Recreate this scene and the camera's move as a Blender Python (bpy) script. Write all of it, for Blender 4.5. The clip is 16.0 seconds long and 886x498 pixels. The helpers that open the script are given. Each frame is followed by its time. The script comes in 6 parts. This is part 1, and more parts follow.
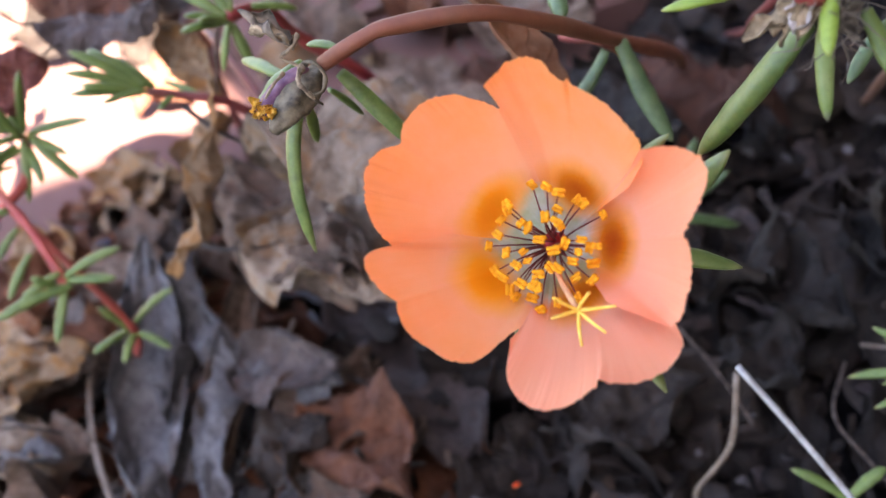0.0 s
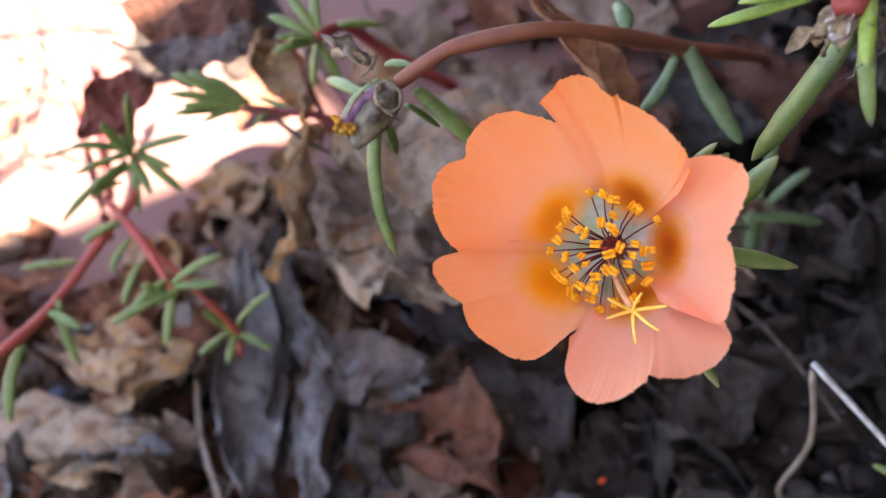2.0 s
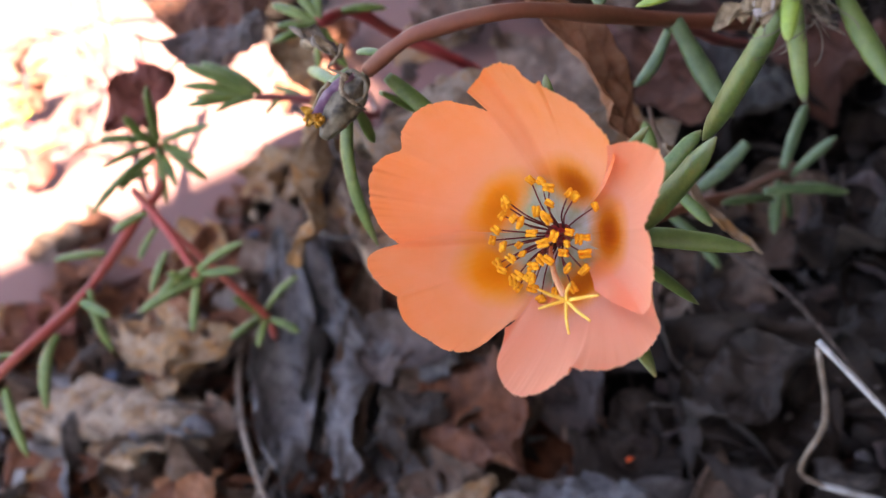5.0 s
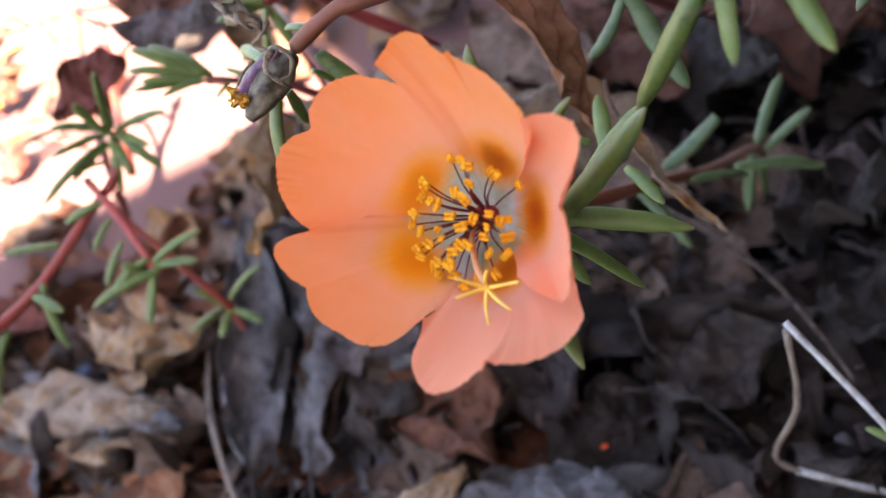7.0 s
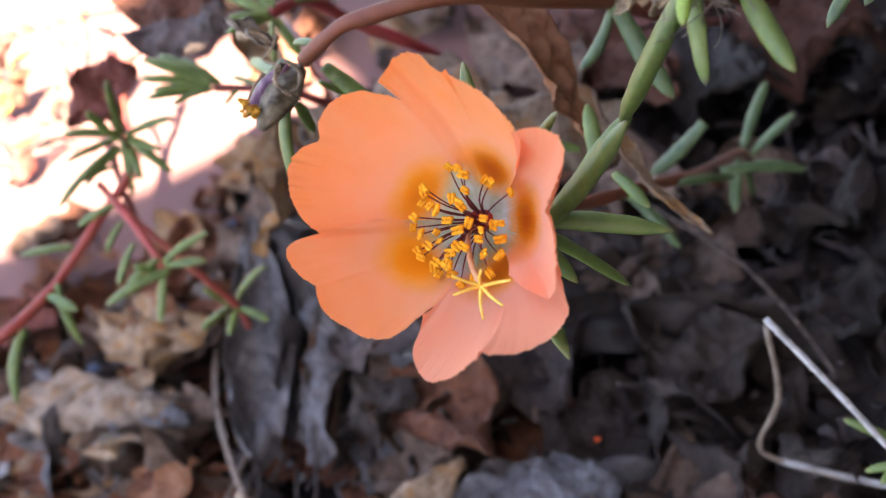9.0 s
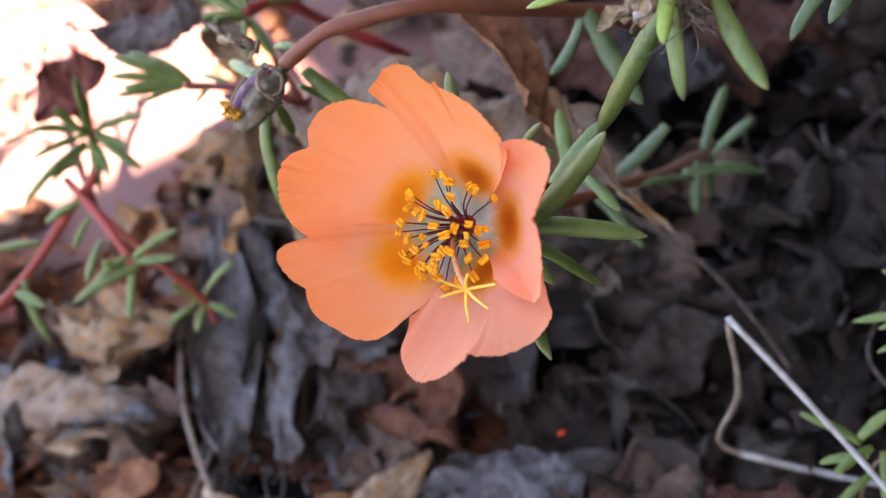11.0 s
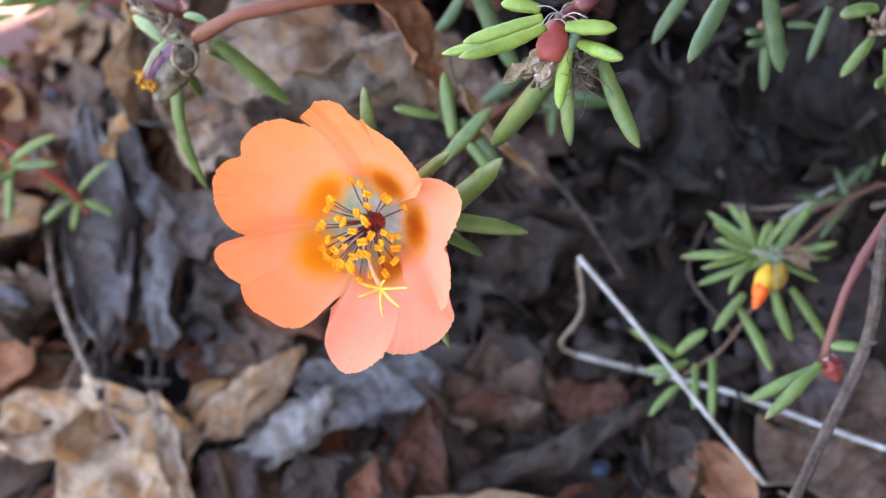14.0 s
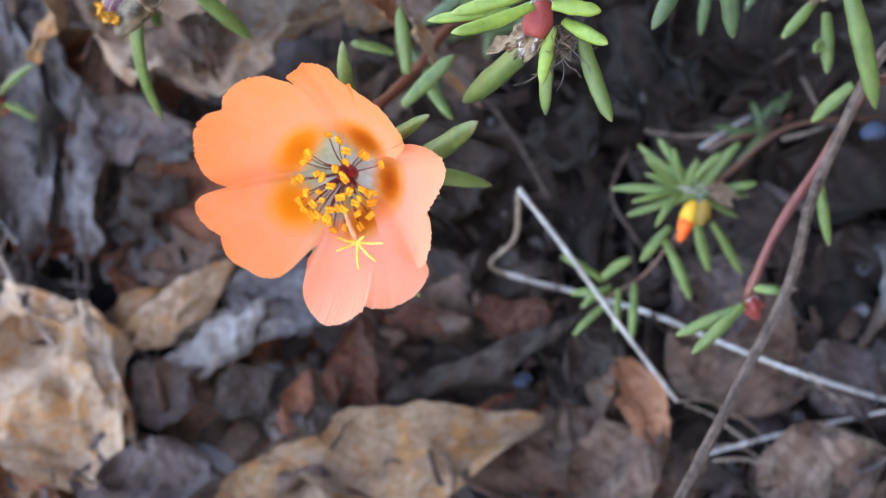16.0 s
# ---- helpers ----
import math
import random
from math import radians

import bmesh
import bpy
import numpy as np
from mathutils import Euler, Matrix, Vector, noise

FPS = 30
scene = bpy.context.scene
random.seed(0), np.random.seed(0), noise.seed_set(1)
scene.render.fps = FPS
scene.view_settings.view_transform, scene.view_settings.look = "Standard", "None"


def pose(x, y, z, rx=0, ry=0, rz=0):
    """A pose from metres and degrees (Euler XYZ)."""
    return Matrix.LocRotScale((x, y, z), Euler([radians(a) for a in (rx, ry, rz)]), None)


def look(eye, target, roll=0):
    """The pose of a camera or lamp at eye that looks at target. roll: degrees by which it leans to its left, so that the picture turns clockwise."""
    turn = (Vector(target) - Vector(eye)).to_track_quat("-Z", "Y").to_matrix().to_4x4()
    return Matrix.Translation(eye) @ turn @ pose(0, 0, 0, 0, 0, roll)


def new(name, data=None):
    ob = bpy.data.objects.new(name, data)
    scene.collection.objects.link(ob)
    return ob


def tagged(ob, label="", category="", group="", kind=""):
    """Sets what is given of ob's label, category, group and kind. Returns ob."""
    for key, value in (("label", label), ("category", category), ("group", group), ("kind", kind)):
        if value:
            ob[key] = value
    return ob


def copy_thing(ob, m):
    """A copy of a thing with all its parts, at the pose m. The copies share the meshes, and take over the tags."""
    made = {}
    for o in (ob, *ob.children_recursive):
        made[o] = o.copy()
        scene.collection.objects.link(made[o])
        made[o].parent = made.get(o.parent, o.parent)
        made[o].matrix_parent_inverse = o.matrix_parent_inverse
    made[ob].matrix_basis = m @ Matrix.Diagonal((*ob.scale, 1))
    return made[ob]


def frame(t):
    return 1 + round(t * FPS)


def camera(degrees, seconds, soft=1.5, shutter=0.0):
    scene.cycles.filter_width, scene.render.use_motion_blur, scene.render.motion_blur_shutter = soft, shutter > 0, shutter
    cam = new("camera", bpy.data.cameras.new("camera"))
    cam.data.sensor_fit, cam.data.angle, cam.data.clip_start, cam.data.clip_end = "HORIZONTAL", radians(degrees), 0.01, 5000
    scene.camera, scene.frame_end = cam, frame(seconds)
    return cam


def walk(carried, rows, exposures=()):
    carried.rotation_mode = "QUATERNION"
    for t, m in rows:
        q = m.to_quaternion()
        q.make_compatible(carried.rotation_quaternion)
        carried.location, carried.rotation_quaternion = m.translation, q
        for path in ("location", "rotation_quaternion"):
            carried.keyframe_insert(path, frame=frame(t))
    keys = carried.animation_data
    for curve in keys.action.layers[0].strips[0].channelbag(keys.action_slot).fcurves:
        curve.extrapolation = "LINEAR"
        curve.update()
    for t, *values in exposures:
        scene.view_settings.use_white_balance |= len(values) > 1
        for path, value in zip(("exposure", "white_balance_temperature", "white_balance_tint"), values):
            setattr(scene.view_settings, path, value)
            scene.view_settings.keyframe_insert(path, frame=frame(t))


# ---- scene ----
cam = camera(48.3, 16.0, soft=1.2)
PATH = [
    (0, (0.05954, 0.07121, 0.22348), (0.05994, 0.21061, 0.08007), -19.37),
    (0.5, (0.06021, 0.06965, 0.22338), (0.05630, 0.20999, 0.08094), -20.88),
    (1, (0.06180, 0.06995, 0.22507), (0.05356, 0.21178, 0.08430), -22.45),
    (1.5, (0.06268, 0.06871, 0.22777), (0.04909, 0.21166, 0.08856), -24.04),
    (2, (0.06386, 0.06461, 0.22900), (0.04524, 0.20834, 0.09118), -25.61),
    (2.5, (0.06698, 0.06150, 0.23015), (0.04415, 0.20552, 0.09327), -26.69),
    (3, (0.06868, 0.06165, 0.22718), (0.04267, 0.20568, 0.09088), -27.74),
    (3.5, (0.06971, 0.06247, 0.22671), (0.04076, 0.20610, 0.09058), -28.83),
    (6, (0.08624, 0.06646, 0.21879), (0.04549, 0.20828, 0.08378), -33.56),
    (6.5, (0.08562, 0.07065, 0.21556), (0.04521, 0.21192, 0.07988), -34.02),
    (7, (0.08860, 0.06850, 0.21450), (0.04886, 0.20894, 0.07776), -34.21),
    (7.5, (0.08886, 0.06704, 0.21621), (0.04927, 0.20739, 0.07932), -34.26),
    (8, (0.09073, 0.06303, 0.21843), (0.05016, 0.20352, 0.08199), -34.51),
    (10.5, (0.09020, 0.06112, 0.22407), (0.05602, 0.20108, 0.08535), -32.65),
    (11, (0.08847, 0.06057, 0.22641), (0.05686, 0.19832, 0.08490), -32.06),
    (11.5, (0.08989, 0.06223, 0.23102), (0.05994, 0.19384, 0.08344), -32.15),
    (12, (0.09092, 0.06445, 0.23607), (0.06291, 0.18950, 0.08253), -31.87),
    (12.5, (0.09109, 0.06335, 0.24271), (0.06631, 0.18233, 0.08387), -30.74),
    (13, (0.08885, 0.06249, 0.25184), (0.06797, 0.17602, 0.08852), -29.11),
    (13.5, (0.08887, 0.06413, 0.25295), (0.07198, 0.17227, 0.08556), -27.65),
    (14, (0.08984, 0.06831, 0.25820), (0.07664, 0.17103, 0.08710), -26.08),
    (14.5, (0.08774, 0.07204, 0.26062), (0.07786, 0.16819, 0.08553), -24.22),
    (15, (0.08503, 0.07471, 0.26269), (0.07846, 0.16258, 0.08314), -22.38),
    (15.5, (0.08082, 0.07620, 0.26814), (0.07746, 0.15693, 0.08519), -20.36),
    (16, (0.08227, 0.07827, 0.27090), (0.08245, 0.15346, 0.08557), -17.82),
]
walk(cam, [(t, look(eye, target, roll)) for t, eye, target, roll in PATH], [(0, 4.32, 7750, 22), (1.5, 4.22, 7750, 22), (3, 4.05, 7750, 22), (6.5, 4.06, 7750, 22), (8, 4.2, 7750, 22), (10.5, 4.14, 7750, 22), (11.5, 4.34, 7650, 20), (12.5, 4.54, 7550, 18), (13.5, 4.66, 7450, 16), (14.5, 4.62, 7450, 16), (16, 4.66, 7450, 15)])
# A close-up lens: the flower is sharp, the ground behind it soft.
cam.data.dof.use_dof = True
cam.data.dof.focus_distance = 0.125
cam.data.dof.aperture_fstop = 25.0

# ---- light ----
SUN_EL = radians(52.0)
SUN_AZ = math.atan2(0.38, -0.925)          # clockwise from +y: behind the camera, to its right
world = bpy.data.worlds.new("sky")
scene.world = world
world.use_nodes = True
wn = world.node_tree.nodes
sky = wn.new("ShaderNodeTexSky")
sky.sky_type = "NISHITA"
sky.sun_disc = False
sky.sun_elevation, sky.sun_rotation = SUN_EL, SUN_AZ
wn["Background"].inputs["Strength"].default_value = 0.07
world.node_tree.links.new(sky.outputs["Color"], wn["Background"].inputs["Color"])
sun_data = bpy.data.lights.new("sun", "SUN")
sun_data.energy, sun_data.angle, sun_data.color = 5.0, radians(0.53), (1.0, 0.95, 0.86)
sun = new("sun", sun_data)
to_sun = Vector((math.sin(SUN_AZ) * math.cos(SUN_EL), math.cos(SUN_AZ) * math.cos(SUN_EL), math.sin(SUN_EL)))
sun.matrix_world = look(to_sun * 20, (0, 0, 0))

CM = 0.01
UP = Vector((0, 0, 1))


# ---- materials ----
def material(name, rough=0.6, spec=0.4):
    m = bpy.data.materials.new(name)
    m.use_nodes = True
    b = m.node_tree.nodes["Principled BSDF"]
    b.inputs["Roughness"].default_value = rough
    b.inputs["Specular IOR Level"].default_value = spec
    return m, m.node_tree.nodes, m.node_tree.links, b


def noise_tex(n, l, scale, detail=6.0, coord="Object", rough=0.6, distort=0.0):
    tc = n.new("ShaderNodeTexCoord")
    t = n.new("ShaderNodeTexNoise")
    t.inputs["Scale"].default_value, t.inputs["Detail"].default_value = scale, detail
    t.inputs["Roughness"].default_value, t.inputs["Distortion"].default_value = rough, distort
    l.new(tc.outputs[coord], t.inputs["Vector"])
    return t.outputs["Fac"]


def ramp(n, l, fac, stops):
    r = n.new("ShaderNodeValToRGB")
    e = r.color_ramp.elements
    while len(e) < len(stops):
        e.new(0.5)
    for el, (p, c) in zip(e, stops):
        el.position, el.color = p, (*c, 1)
    l.new(fac, r.inputs["Fac"])
    return r.outputs["Color"]


def mix(n, l, fac, a, b, mode="MIX"):
    m = n.new("ShaderNodeMix")
    m.data_type, m.blend_type = "RGBA", mode
    for socket, v in (("Factor", fac), ("A", a), ("B", b)):
        s = [i for i in m.inputs if i.name == socket and (i.type == ("VALUE" if socket == "Factor" else "RGBA"))][0]
        if isinstance(v, (int, float)):
            s.default_value = v
        elif isinstance(v, tuple):
            s.default_value = (*v, 1)
        else:
            l.new(v, s)
    return [o for o in m.outputs if o.type == "RGBA"][0]


def maths(n, l, op, a, b=0.0):
    m = n.new("ShaderNodeMath")
    m.operation = op
    m.use_clamp = op == "MULTIPLY_ADD"
    for s, v in zip(m.inputs, (a, b)):
        if isinstance(v, (int, float)):
            s.default_value = v
        else:
            l.new(v, s)
    return m.outputs[0]


def bump(n, l, b, height, strength, dist=0.0004):
    k = n.new("ShaderNodeBump")
    k.inputs["Strength"].default_value, k.inputs["Distance"].default_value = strength, dist
    l.new(height, k.inputs["Height"])
    l.new(k.outputs["Normal"], b.inputs["Normal"])


def attribute(n, name):
    a = n.new("ShaderNodeAttribute")
    a.attribute_name = name
    return a.outputs["Fac"]


def object_random(n):
    return n.new("ShaderNodeObjectInfo").outputs["Random"]


def see_through(m, n, l, b, colour, amount):
    """Thin tissue that lets part of the light through."""
    t = n.new("ShaderNodeBsdfTranslucent")
    s = n.new("ShaderNodeMixShader")
    s.inputs["Fac"].default_value = amount
    if isinstance(colour, tuple):
        t.inputs["Color"].default_value = (*colour, 1)
    else:
        l.new(colour, t.inputs["Color"])
    l.new(b.outputs[0], s.inputs[1])
    l.new(t.outputs[0], s.inputs[2])
    l.new(s.outputs[0], n["Material Output"].inputs["Surface"])


def petal_material():
    m, n, l, b = material("petal_tissue", 0.55, 0.3)
    r, side, pink, rusty, foot = (attribute(n, a) for a in ("radial", "blotch", "pink", "rusty", "foot"))
    outer = mix(n, l, pink, (1.0, 0.42, 0.15), (1.0, 0.5, 0.35))
    edge = ramp(n, l, r, [(0.0, (0, 0, 0)), (0.55, (0, 0, 0)), (1.0, (1, 1, 1))])
    outer = mix(n, l, maths(n, l, "MULTIPLY", edge, 0.6), outer, mix(n, l, pink, (1.0, 0.38, 0.07), (1.0, 0.45, 0.28)))
    wash = ramp(n, l, noise_tex(n, l, 150, 4), [(0.35, (0, 0, 0)), (0.7, (1, 1, 1))])
    outer = mix(n, l, maths(n, l, "MULTIPLY", wash, 0.45), outer, (1.0, 0.54, 0.34))
    fine = noise_tex(n, l, 1400, 3)
    outer = mix(n, l, maths(n, l, "MULTIPLY", fine, 0.2), outer, (1.0, 0.38, 0.14))
    tc0 = n.new("ShaderNodeTexCoord")
    mp0 = n.new("ShaderNodeMapping")
    mp0.inputs["Scale"].default_value = (2.0, 26, 1)
    streak = n.new("ShaderNodeTexNoise")
    streak.inputs["Scale"].default_value, streak.inputs["Detail"].default_value = 1.0, 5
    l.new(tc0.outputs["UV"], mp0.inputs["Vector"])
    l.new(mp0.outputs["Vector"], streak.inputs["Vector"])
    line = ramp(n, l, streak.outputs["Fac"], [(0.45, (0, 0, 0)), (0.7, (1, 1, 1))])
    outer = mix(n, l, maths(n, l, "MULTIPLY", line, 0.1), outer, (1.0, 0.36, 0.13))
    pale = ramp(n, l, r, [(0.36, (0, 0, 0)), (0.48, (1, 1, 1)), (0.62, (0.6, 0.6, 0.6)), (0.85, (0, 0, 0))])
    outer = mix(n, l, maths(n, l, "MULTIPLY", pale, 0.3), outer, (1.0, 0.58, 0.38))
    # a round, feathered blotch at each petal's foot, over the pale eye that all petals share
    rough_edge = maths(n, l, "MULTIPLY", maths(n, l, "SUBTRACT", noise_tex(n, l, 420, 4), 0.5), 0.05)
    rr = maths(n, l, "ADD", maths(n, l, "ADD", r, rough_edge), maths(n, l, "MULTIPLY", maths(n, l, "SUBTRACT", streak.outputs["Fac"], 0.5), 0.025))
    up = maths(n, l, "DIVIDE", maths(n, l, "SUBTRACT", rr, foot), 0.15)
    off = maths(n, l, "SQRT", maths(n, l, "ADD", maths(n, l, "MULTIPLY", up, up), maths(n, l, "MULTIPLY", side, side)))
    off = maths(n, l, "MULTIPLY", off, maths(n, l, "SUBTRACT", 1.05, maths(n, l, "MULTIPLY", rusty, 0.32)))
    halo = ramp(n, l, off, [(0.7, (1, 1, 1)), (1.0, (0.55, 0.55, 0.55))])
    fade = ramp(n, l, r, [(0.42, (1, 1, 1)), (0.66, (0, 0, 0))])
    outer = mix(n, l, maths(n, l, "MULTIPLY", maths(n, l, "MULTIPLY", halo, fade), 0.7), outer, mix(n, l, pink, (0.88, 0.5, 0.28), (0.93, 0.55, 0.42)))
    eye = ramp(n, l, rr, [(0.0, (1, 1, 1)), (0.325, (1, 1, 1)), (0.385, (0, 0, 0))])
    eye_c = mix(n, l, ramp(n, l, noise_tex(n, l, 240, 3), [(0.4, (0, 0, 0)), (0.65, (1, 1, 1))]), (0.5, 0.56, 0.36), (0.76, 0.78, 0.76))
    eye_c = mix(n, l, maths(n, l, "MULTIPLY", line, 0.3), eye_c, (0.48, 0.48, 0.33))
    c = mix(n, l, eye, outer, eye_c)
    blot = ramp(n, l, off, [(0.0, (1, 1, 1)), (0.4, (1, 1, 1)), (0.66, (0.66, 0.66, 0.66)), (0.86, (0.25, 0.25, 0.25)), (1.08, (0, 0, 0))])
    core = ramp(n, l, off, [(0.0, (1, 1, 1)), (0.22, (0.85, 0.85, 0.85)), (0.65, (0, 0, 0))])
    deep = mix(n, l, rusty, (0.98, 0.37, 0.008), (0.58, 0.08, 0.002))
    gold = mix(n, l, rusty, (1.0, 0.46, 0.03), (0.97, 0.34, 0.01))
    c = mix(n, l, blot, c, mix(n, l, core, gold, deep))
    l.new(c, b.inputs["Base Color"])
    wave = n.new("ShaderNodeTexNoise")
    tc = n.new("ShaderNodeTexCoord")
    mp = n.new("ShaderNodeMapping")
    mp.inputs["Scale"].default_value = (1.5, 34, 1)
    l.new(tc.outputs["UV"], mp.inputs["Vector"])
    l.new(mp.outputs["Vector"], wave.inputs["Vector"])
    wave.inputs["Scale"].default_value, wave.inputs["Detail"].default_value = 1.0, 3
    bump(n, l, b, wave.outputs["Fac"], 0.08, 0.0004)
    see_through(m, n, l, b, c, 0.4)
    return m


def leaf_material(name, base, light, tip, rough=0.42):
    m, n, l, b = material(name, rough, 0.45)
    blot = ramp(n, l, noise_tex(n, l, 300, 6, rough=0.7), [(0.36, (0, 0, 0)), (0.66, (1, 1, 1))])
    c = mix(n, l, blot, base, light)
    grain = ramp(n, l, noise_tex(n, l, 1900, 4), [(0.4, (0, 0, 0)), (0.7, (1, 1, 1))])
    c = mix(n, l, maths(n, l, "MULTIPLY", grain, 0.25), c, light)
    spots = ramp(n, l, noise_tex(n, l, 620, 6, rough=0.7), [(0.57, (0, 0, 0)), (0.68, (1, 1, 1))])
    c = mix(n, l, maths(n, l, "MULTIPLY", spots, 0.4), c, (0.07, 0.06, 0.035))
    c = mix(n, l, maths(n, l, "MULTIPLY", object_random(n), 0.45), c, light)
    along = ramp(n, l, attribute(n, "along"), [(0.9, (0, 0, 0)), (1.0, (1, 1, 1))])
    c = mix(n, l, maths(n, l, "MULTIPLY", along, 0.7), c, tip)
    pale = ramp(n, l, attribute(n, "along"), [(0.0, (1, 1, 1)), (0.18, (0, 0, 0))])
    c = mix(n, l, maths(n, l, "MULTIPLY", pale, 0.4), c, light)
    l.new(c, b.inputs["Base Color"])
    b.inputs["Subsurface Weight"].default_value = 0.12
    b.inputs["Subsurface Radius"].default_value = (0.0006, 0.001, 0.0003)
    bump(n, l, b, noise_tex(n, l, 900, 4), 0.25, 0.0003)
    return m


def stem_material(name, a, c2, rough=0.45):
    m, n, l, b = material(name, rough, 0.4)
    c = mix(n, l, noise_tex(n, l, 260, 5), a, c2)
    patch = ramp(n, l, noise_tex(n, l, 70, 3), [(0.4, (0, 0, 0)), (0.7, (1, 1, 1))])
    c = mix(n, l, maths(n, l, "MULTIPLY", patch, 0.35), c, (0.17, 0.1, 0.045))
    l.new(c, b.inputs["Base Color"])
    bump(n, l, b, noise_tex(n, l, 800, 5), 0.35, 0.0003)
    return m


def plain_material(name, a, c2, scale=300, rough=0.6, spec=0.3, strength=0.3):
    m, n, l, b = material(name, rough, spec)
    c = mix(n, l, ramp(n, l, noise_tex(n, l, scale, 6), [(0.36, (0, 0, 0)), (0.64, (1, 1, 1))]), a, c2)
    c = mix(n, l, maths(n, l, "MULTIPLY", object_random(n), 0.3), c, c2)
    l.new(c, b.inputs["Base Color"])
    bump(n, l, b, noise_tex(n, l, scale * 2, 6), strength, 0.0004)
    return m


def dead_leaf_material(name, dark, base, light, mottle, patch=None, rough=0.85, spec=0.14):
    m, n, l, b = material(name, rough, spec)
    big = ramp(n, l, noise_tex(n, l, 90, 5, distort=1.0), [(0.38, (0, 0, 0)), (0.62, (1, 1, 1))])
    fine = ramp(n, l, noise_tex(n, l, 520, 7, rough=0.7), [(0.35, (0, 0, 0)), (0.7, (1, 1, 1))])
    c = mix(n, l, big, base, dark)
    c = mix(n, l, maths(n, l, "MULTIPLY", fine, mottle), c, light)
    c = mix(n, l, maths(n, l, "MULTIPLY", object_random(n), 0.5), c, dark)
    if patch:
        p = ramp(n, l, noise_tex(n, l, 150, 5, distort=0.8), [(0.5, (0, 0, 0)), (0.64, (1, 1, 1))])
        c = mix(n, l, maths(n, l, "MULTIPLY", p, 0.75), c, patch)
    # veins run out from the midrib
    v = maths(n, l, "SINE", maths(n, l, "MULTIPLY", attribute(n, "vein"), 44.0))
    vein = ramp(n, l, v, [(0.0, (0, 0, 0)), (0.86, (0, 0, 0)), (1.0, (1, 1, 1))])
    c = mix(n, l, maths(n, l, "MULTIPLY", vein, 0.35), c, dark)
    l.new(c, b.inputs["Base Color"])
    crease = n.new("ShaderNodeTexNoise")
    crease.noise_type = "RIDGED_MULTIFRACTAL"
    crease.inputs["Scale"].default_value, crease.inputs["Detail"].default_value = 110.0, 4.0
    tcc = n.new("ShaderNodeTexCoord")
    mpc = n.new("ShaderNodeMapping")
    mpc.inputs["Scale"].default_value = (0.5, 1.3, 1.0)
    l.new(tcc.outputs["Object"], mpc.inputs["Vector"])
    l.new(mpc.outputs["Vector"], crease.inputs["Vector"])
    h = maths(n, l, "ADD", maths(n, l, "MULTIPLY", vein, 0.3), maths(n, l, "MULTIPLY", noise_tex(n, l, 620, 7, rough=0.7), 0.6))
    h = maths(n, l, "ADD", h, maths(n, l, "MULTIPLY", crease.outputs["Fac"], 0.8))
    bump(n, l, b, h, 0.85, 0.0011)
    see_through(m, n, l, b, c, 0.12)
    return m


def soil_material():
    m, n, l, b = material("dark_soil", 0.95, 0.08)
    c = ramp(n, l, noise_tex(n, l, 120, 9, rough=0.7), [(0.3, (0.006, 0.006, 0.007)), (0.55, (0.02, 0.017, 0.018)), (0.75, (0.06, 0.05, 0.047))])
    l.new(c, b.inputs["Base Color"])
    bump(n, l, b, noise_tex(n, l, 240, 9, rough=0.75), 0.9, 0.003)
    return m


def paver_material():
    m, n, l, b = material("red_concrete", 0.85, 0.25)
    c = mix(n, l, noise_tex(n, l, 14, 6), (0.15, 0.07, 0.062), (0.22, 0.115, 0.1))
    grit = ramp(n, l, noise_tex(n, l, 700, 5), [(0.35, (0, 0, 0)), (0.7, (1, 1, 1))])
    c = mix(n, l, maths(n, l, "MULTIPLY", grit, 0.35), c, (0.1, 0.05, 0.045))
    l.new(c, b.inputs["Base Color"])
    bump(n, l, b, noise_tex(n, l, 900, 6), 0.5, 0.0006)
    return m


petal_tissue = petal_material()
leaf_green = leaf_material("moss_rose_leaf", (0.06, 0.108, 0.024), (0.145, 0.2, 0.05), (0.24, 0.22, 0.09))
leaf_blue = leaf_material("moss_rose_leaf_bluish", (0.036, 0.074, 0.026), (0.088, 0.135, 0.052), (0.13, 0.14, 0.065))
leaf_bright = leaf_material("moss_rose_leaf_young", (0.12, 0.19, 0.02), (0.24, 0.33, 0.05), (0.28, 0.3, 0.09))
leaf_bruised = leaf_material("moss_rose_leaf_bruised", (0.12, 0.19, 0.04), (0.2, 0.25, 0.08), (0.1, 0.05, 0.09))
stem_brown = stem_material("red_brown_stem", (0.13, 0.03, 0.018), (0.25, 0.078, 0.036), 0.6)
stem_red = stem_material("purple_red_stem", (0.13, 0.018, 0.022), (0.2, 0.05, 0.045))
stem_bright = stem_material("bright_red_stem", (0.34, 0.03, 0.03), (0.44, 0.1, 0.075))
stem_crimson = stem_material("crimson_stem", (0.22, 0.012, 0.022), (0.32, 0.04, 0.045))
stem_dusky = stem_material("dusky_red_stem", (0.15, 0.035, 0.032), (0.21, 0.075, 0.06))
stem_dark = stem_material("dull_stem", (0.12, 0.06, 0.05), (0.2, 0.1, 0.07))
filament_red = plain_material("maroon_filament", (0.12, 0.012, 0.02), (0.2, 0.035, 0.03), 600, 0.5)
disc_maroon = plain_material("maroon_disc", (0.2, 0.008, 0.014), (0.34, 0.03, 0.03), 700, 0.5)
anther_orange = plain_material("pollen_orange", (0.78, 0.23, 0.006), (1.0, 0.5, 0.03), 1500, 0.75, 0.2, 0.9)
